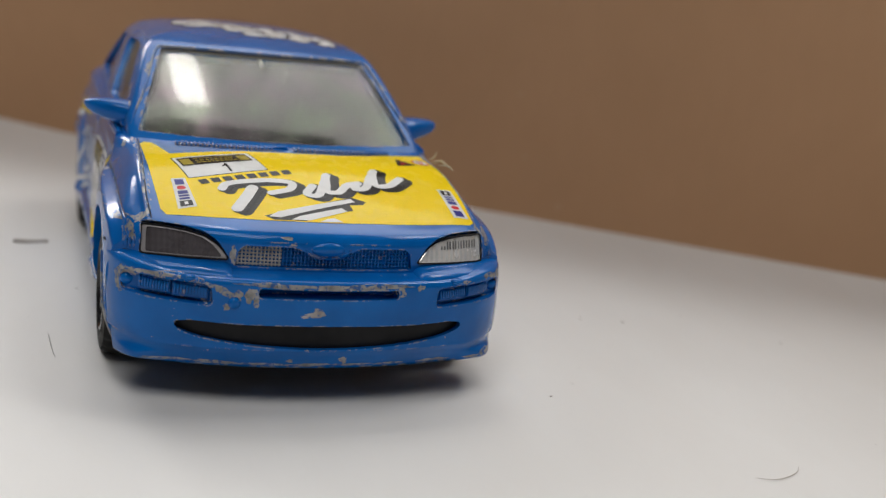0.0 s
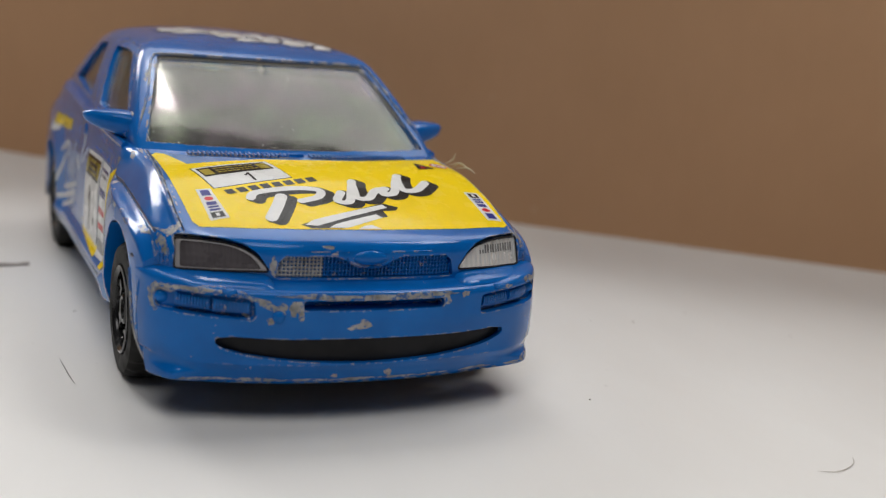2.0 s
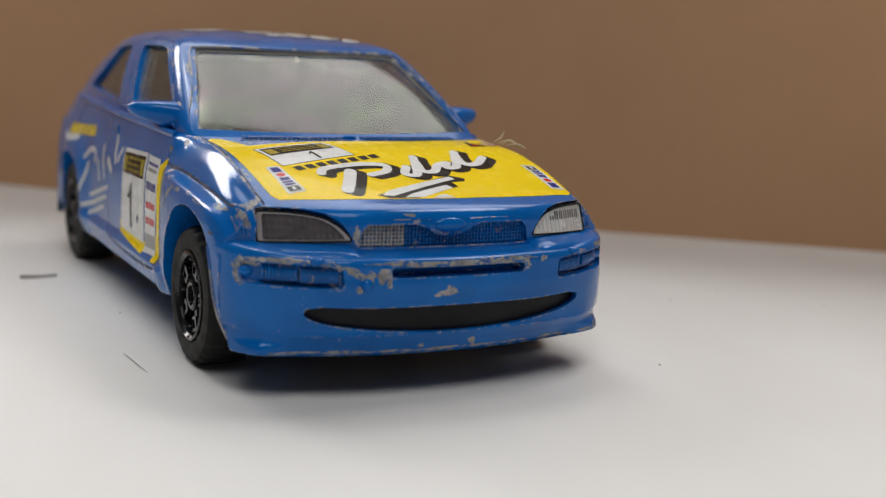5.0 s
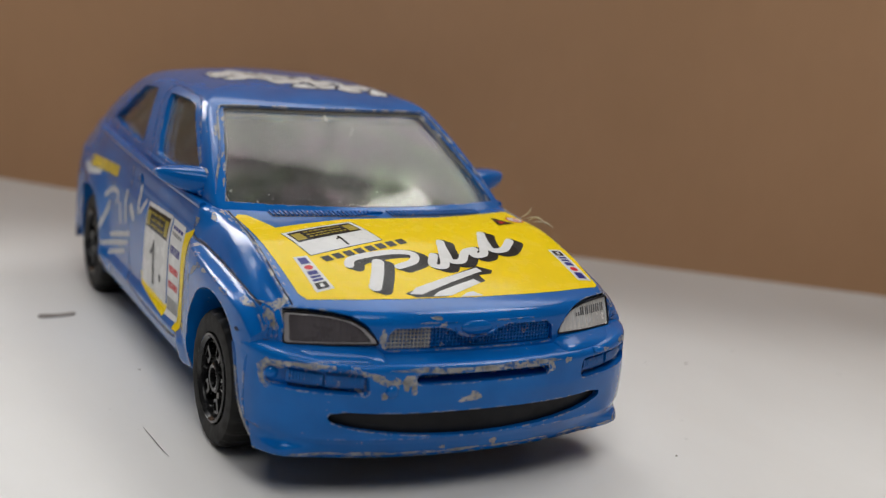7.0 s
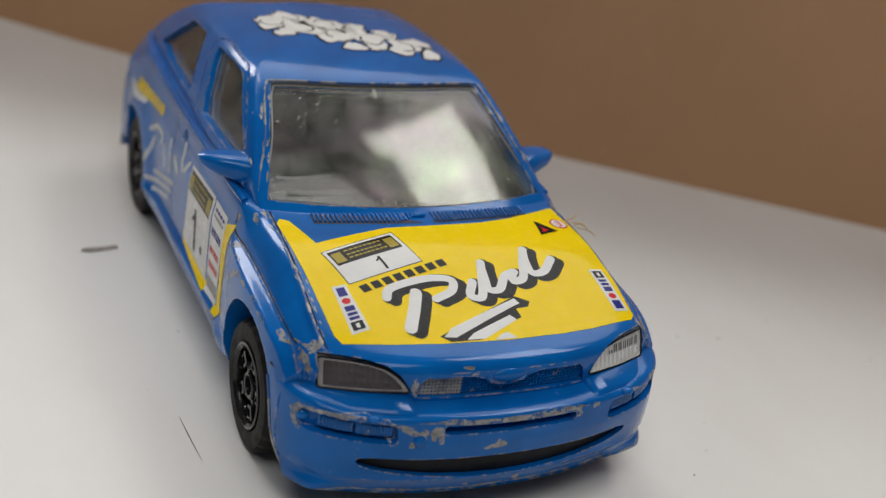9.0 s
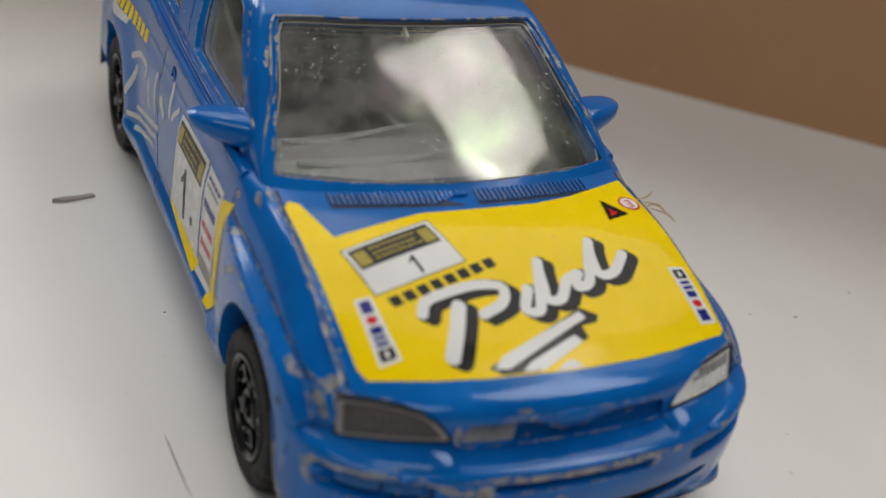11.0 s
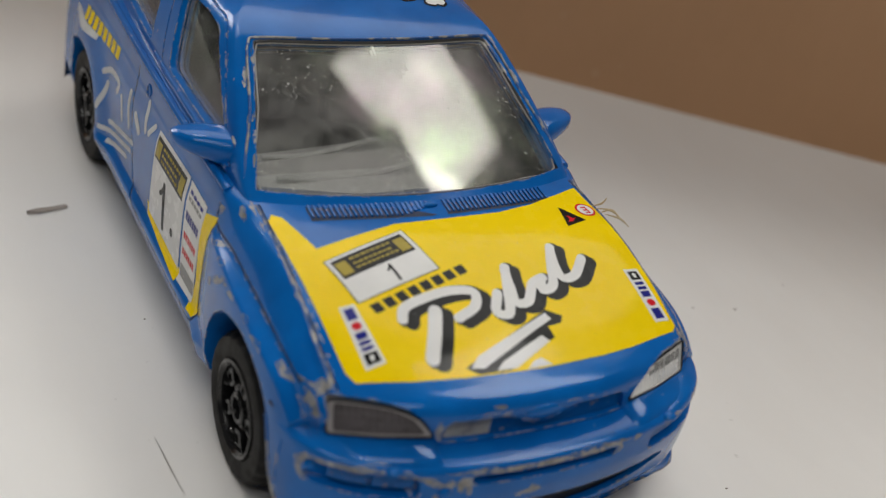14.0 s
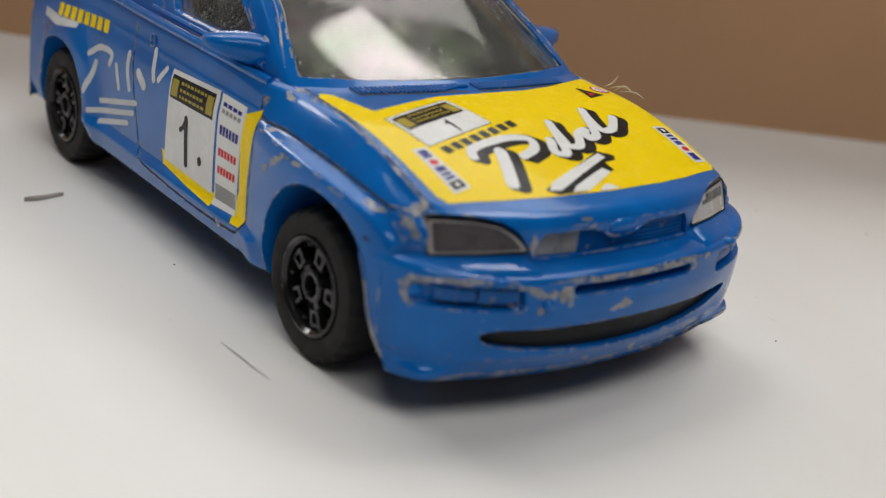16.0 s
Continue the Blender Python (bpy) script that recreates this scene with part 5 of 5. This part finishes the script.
chips([(-1.7, 10.4, 1.0, 0.34, 0.1), (-1.2, 10.75, 0.55, 0.32), (2.1, 5.25, 0.4, 0.4), (-17.6, 13.1, 2.2, 0.4, -0.1), (-19.3, 12.9, 0.8, 0.8), (-14.2, 13.0, 1.4, 0.22), (-10.8, 12.5, 1.5, 0.42, -0.35), (-8.0, 12.2, 0.55, 0.7), (0.0, 13.18, 6.9, 0.30), (3.2, 13.25, 2.6, 0.30), (7.4, 12.7, 0.45, 0.6), (-3.4, 5.1, 0.28, 0.25), (9.6, 13.1, 0.4, 0.3), (20.0, 13.3, 0.5, 0.7), (18.6, 13.6, 1.1, 0.35), (-6.5, 13.3, 1.2, 0.25), (19.0, 5.1, 0.8, 0.3), (-12.2, 11.4, 0.3, 0.5), (-16.0, 13.35, 2.9, 0.45, 0.02), (-13.0, 13.1, 1.0, 0.4), (-9.3, 12.0, 0.6, 0.55), (-20.0, 12.3, 0.45, 1.1), (-10.2, 10.9, 0.35, 0.3), (5.4, 13.3, 2.2, 0.28), (-7.4, 11.6, 0.3, 0.6), (14.6, 13.25, 0.9, 0.3)], on_bumper, bumper_ob, 3)
chips([(-15.5, 4.66, 2.4, 0.16, -0.0), (-10.5, 4.66, 2.6, 0.17), (-5.6, 4.66, 2.3, 0.15), (-1.2, 4.66, 1.6, 0.18), (3.0, 4.66, 1.9, 0.14), (7.2, 4.66, 1.5, 0.12), (12.4, 4.66, 1.6, 0.16), (17.6, 4.7, 1.2, 0.2)], on_bumper, bumper_ob, 31)
chips([(-17.2, 17.55, 1.9, 0.28, -0.05), (-19.0, 16.6, 0.4, 0.8), (16.9, 17.7, 1.6, 0.25), (18.8, 17.0, 0.4, 0.7), (-9.4, 15.4, 0.35, 0.9), (-4.2, 17.35, 0.55, 0.16), (-3.6, 16.75, 0.3, 0.12)], face, car, 5)
rnd = random.Random(11)
ridge = [(-18.0, -10.6, 0.7, 0.6), (17.9, -11.2, 0.5, 0.6), (-18.25, 9.5, 0.25, 0.8)]
for s in (-1, 1):
    for k in range(22 if s < 0 else 12):
        y = rnd.uniform(-10.5, 10)
        ridge.append((s * ((17.85 if s > 0 else 17.4) + rnd.gauss(0, 0.10)), y, rnd.uniform(0.05, 0.13), rnd.uniform(0.2, 0.9)))
    for k in range(9 if s < 0 else 5):
        y = rnd.uniform(-10.5, 9)
        ridge.append((s * ((17.25 if s > 0 else 16.85) + rnd.gauss(0, 0.06)), y, 0.06, rnd.uniform(0.15, 0.5)))
chips(ridge, drop, car, 9)
chips([(6.6, 16.7, 0.9, 0.45, -0.5), (5.2, 17.5, 0.8, 0.22, -0.1), (3.0, 17.5, 0.9, 0.2), (-3.5, 17.2, 1.1, 0.2, 0.1), (8.4, 15.4, 0.4, 0.5), (7.2, 18.2, 0.8, 0.18), (10.4, 18.2, 0.5, 0.16), (-0.5, 17.6, 0.6, 0.14), (17.0, 7.0, 0.6, 0.4), (12.0, 20.6, 0.4, 0.5), (9.5, 18.6, 0.7, 0.2, -0.1), (-7.5, 17.2, 1.1, 0.22, 0.1)], press, car, 13)



def pillar(u, v, lift):
    """A point of the windscreen pillars: u along them (negative: the right one), v across."""
    s = -1 if u < 0 else 1
    t = abs(u) - 1
    p = Vector((s * (17.1 - 3.8 * t + v), 11.3 + 14.2 * t, 23.0 + 8.4 * t))
    d = Vector((s * 0.35, -0.52, 0.78)).normalized()
    hit, n, _, _ = roof_tree.ray_cast(p + d * 6, -d)
    return hit + n * lift if hit else p


rnd = random.Random(5)
worn = []
for s in (-1, 1):
    for k in range(17):
        t = rnd.random() ** 0.6
        worn.append((s * (1.02 + 0.96 * t), rnd.choice((-0.45, 0.15, 0.5)) + rnd.uniform(-0.1, 0.1), 0.012 + 0.035 * rnd.random(), 0.10 + 0.12 * rnd.random()))
for i, (u, v, ru, rv) in enumerate(worn):
    bm = sheet([flake_outline(u, v, ru, rv, i + 40)], 0.3)
    for w in bm.verts:
        w.co = pillar(w.co.x, w.co.y, 0.02)
    part("paint_chip", bm, BARE, car, "bare grey metal chip", turn=False)

# ---- a frayed fibre caught on the bonnet's edge ----
fibre = new("frayed_fibre")
tagged(fibre, "frayed straw-coloured fibre stuck to the bonnet edge", "fibre")
for k, pts in enumerate([[(16.7, 4.6, 22.3), (17.3, 4.0, 22.9), (17.5, 3.7, 23.7)], [(16.9, 4.2, 22.2), (17.6, 3.3, 22.6), (18.2, 2.6, 22.5), (18.5, 1.9, 22.1)], [(17.2, 3.6, 22.1), (17.9, 3.0, 22.7), (18.6, 2.2, 22.2)], [(17.5, 3.2, 22.1), (18.4, 1.8, 22.3), (18.9, 0.9, 21.9)]]):
    part("strand", tube(along(pts, 6), 0.11, 5, taper=True), FIBRE, fibre)


# ---- litter on the board ----
def litter(name, pts, r, material, label, category):
    bm = tube(along([(x, y, z) for x, y, z in pts], 8), r, 5, taper=True)
    part(name, bm, material, None, label)
    tagged(bpy.data.objects[name], label, category)


litter("dark_hair", [(-25.9, 5.6, 0.10), (-25.75, 3.0, 0.14), (-25.6, 0.4, 0.12), (-25.35, -2.4, 0.10)], 0.055, HAIR, "short dark hair lying on the white board", "hair")
litter("curled_hair", [(45.9, -36.2, 0.12), (44.9, -37.4, 0.14), (43.2, -38.4, 0.12), (41.2, -38.9, 0.12), (39.4, -38.3, 0.10)], 0.055, PALE_HAIR, "pale curled hair lying on the white board", "hair")
top = [(-29.8, 46.0), (-28.6, 46.5), (-27, 46.9), (-25.3, 47.1), (-25.0, 46.6), (-26.6, 46.2), (-28.4, 45.8)]
bm = prism([(x, y, 0.0) for x, y in top], [(x, y, 0.35 + 0.15 * math.sin(x)) for x, y in top])
part("bark_flake", bm, FLAKE, None, "thin dark flake lying on the white board")
tagged(bpy.data.objects["bark_flake"], "thin dark flake lying on the white board", "flake")
bm = bmesh.new()
for x, y, r in [(50.1, 10.9, 0.22), (61.2, 14.2, 0.15), (27.2, -15.9, 0.16), (44.3, 12.4, 0.12), (-22.0, 23.6, 0.14), (70, 2, 0.15)]:
    add_to(bm, dome((x, y, 0.03), r, r * 0.7, 0.08, 8, 5))
part("dust_specks", bm, FLAKE, None, "scattered dust specks on the board")
tagged(bpy.data.objects["dust_specks"], "scattered dust specks on the board", "dust", kind="stuff")
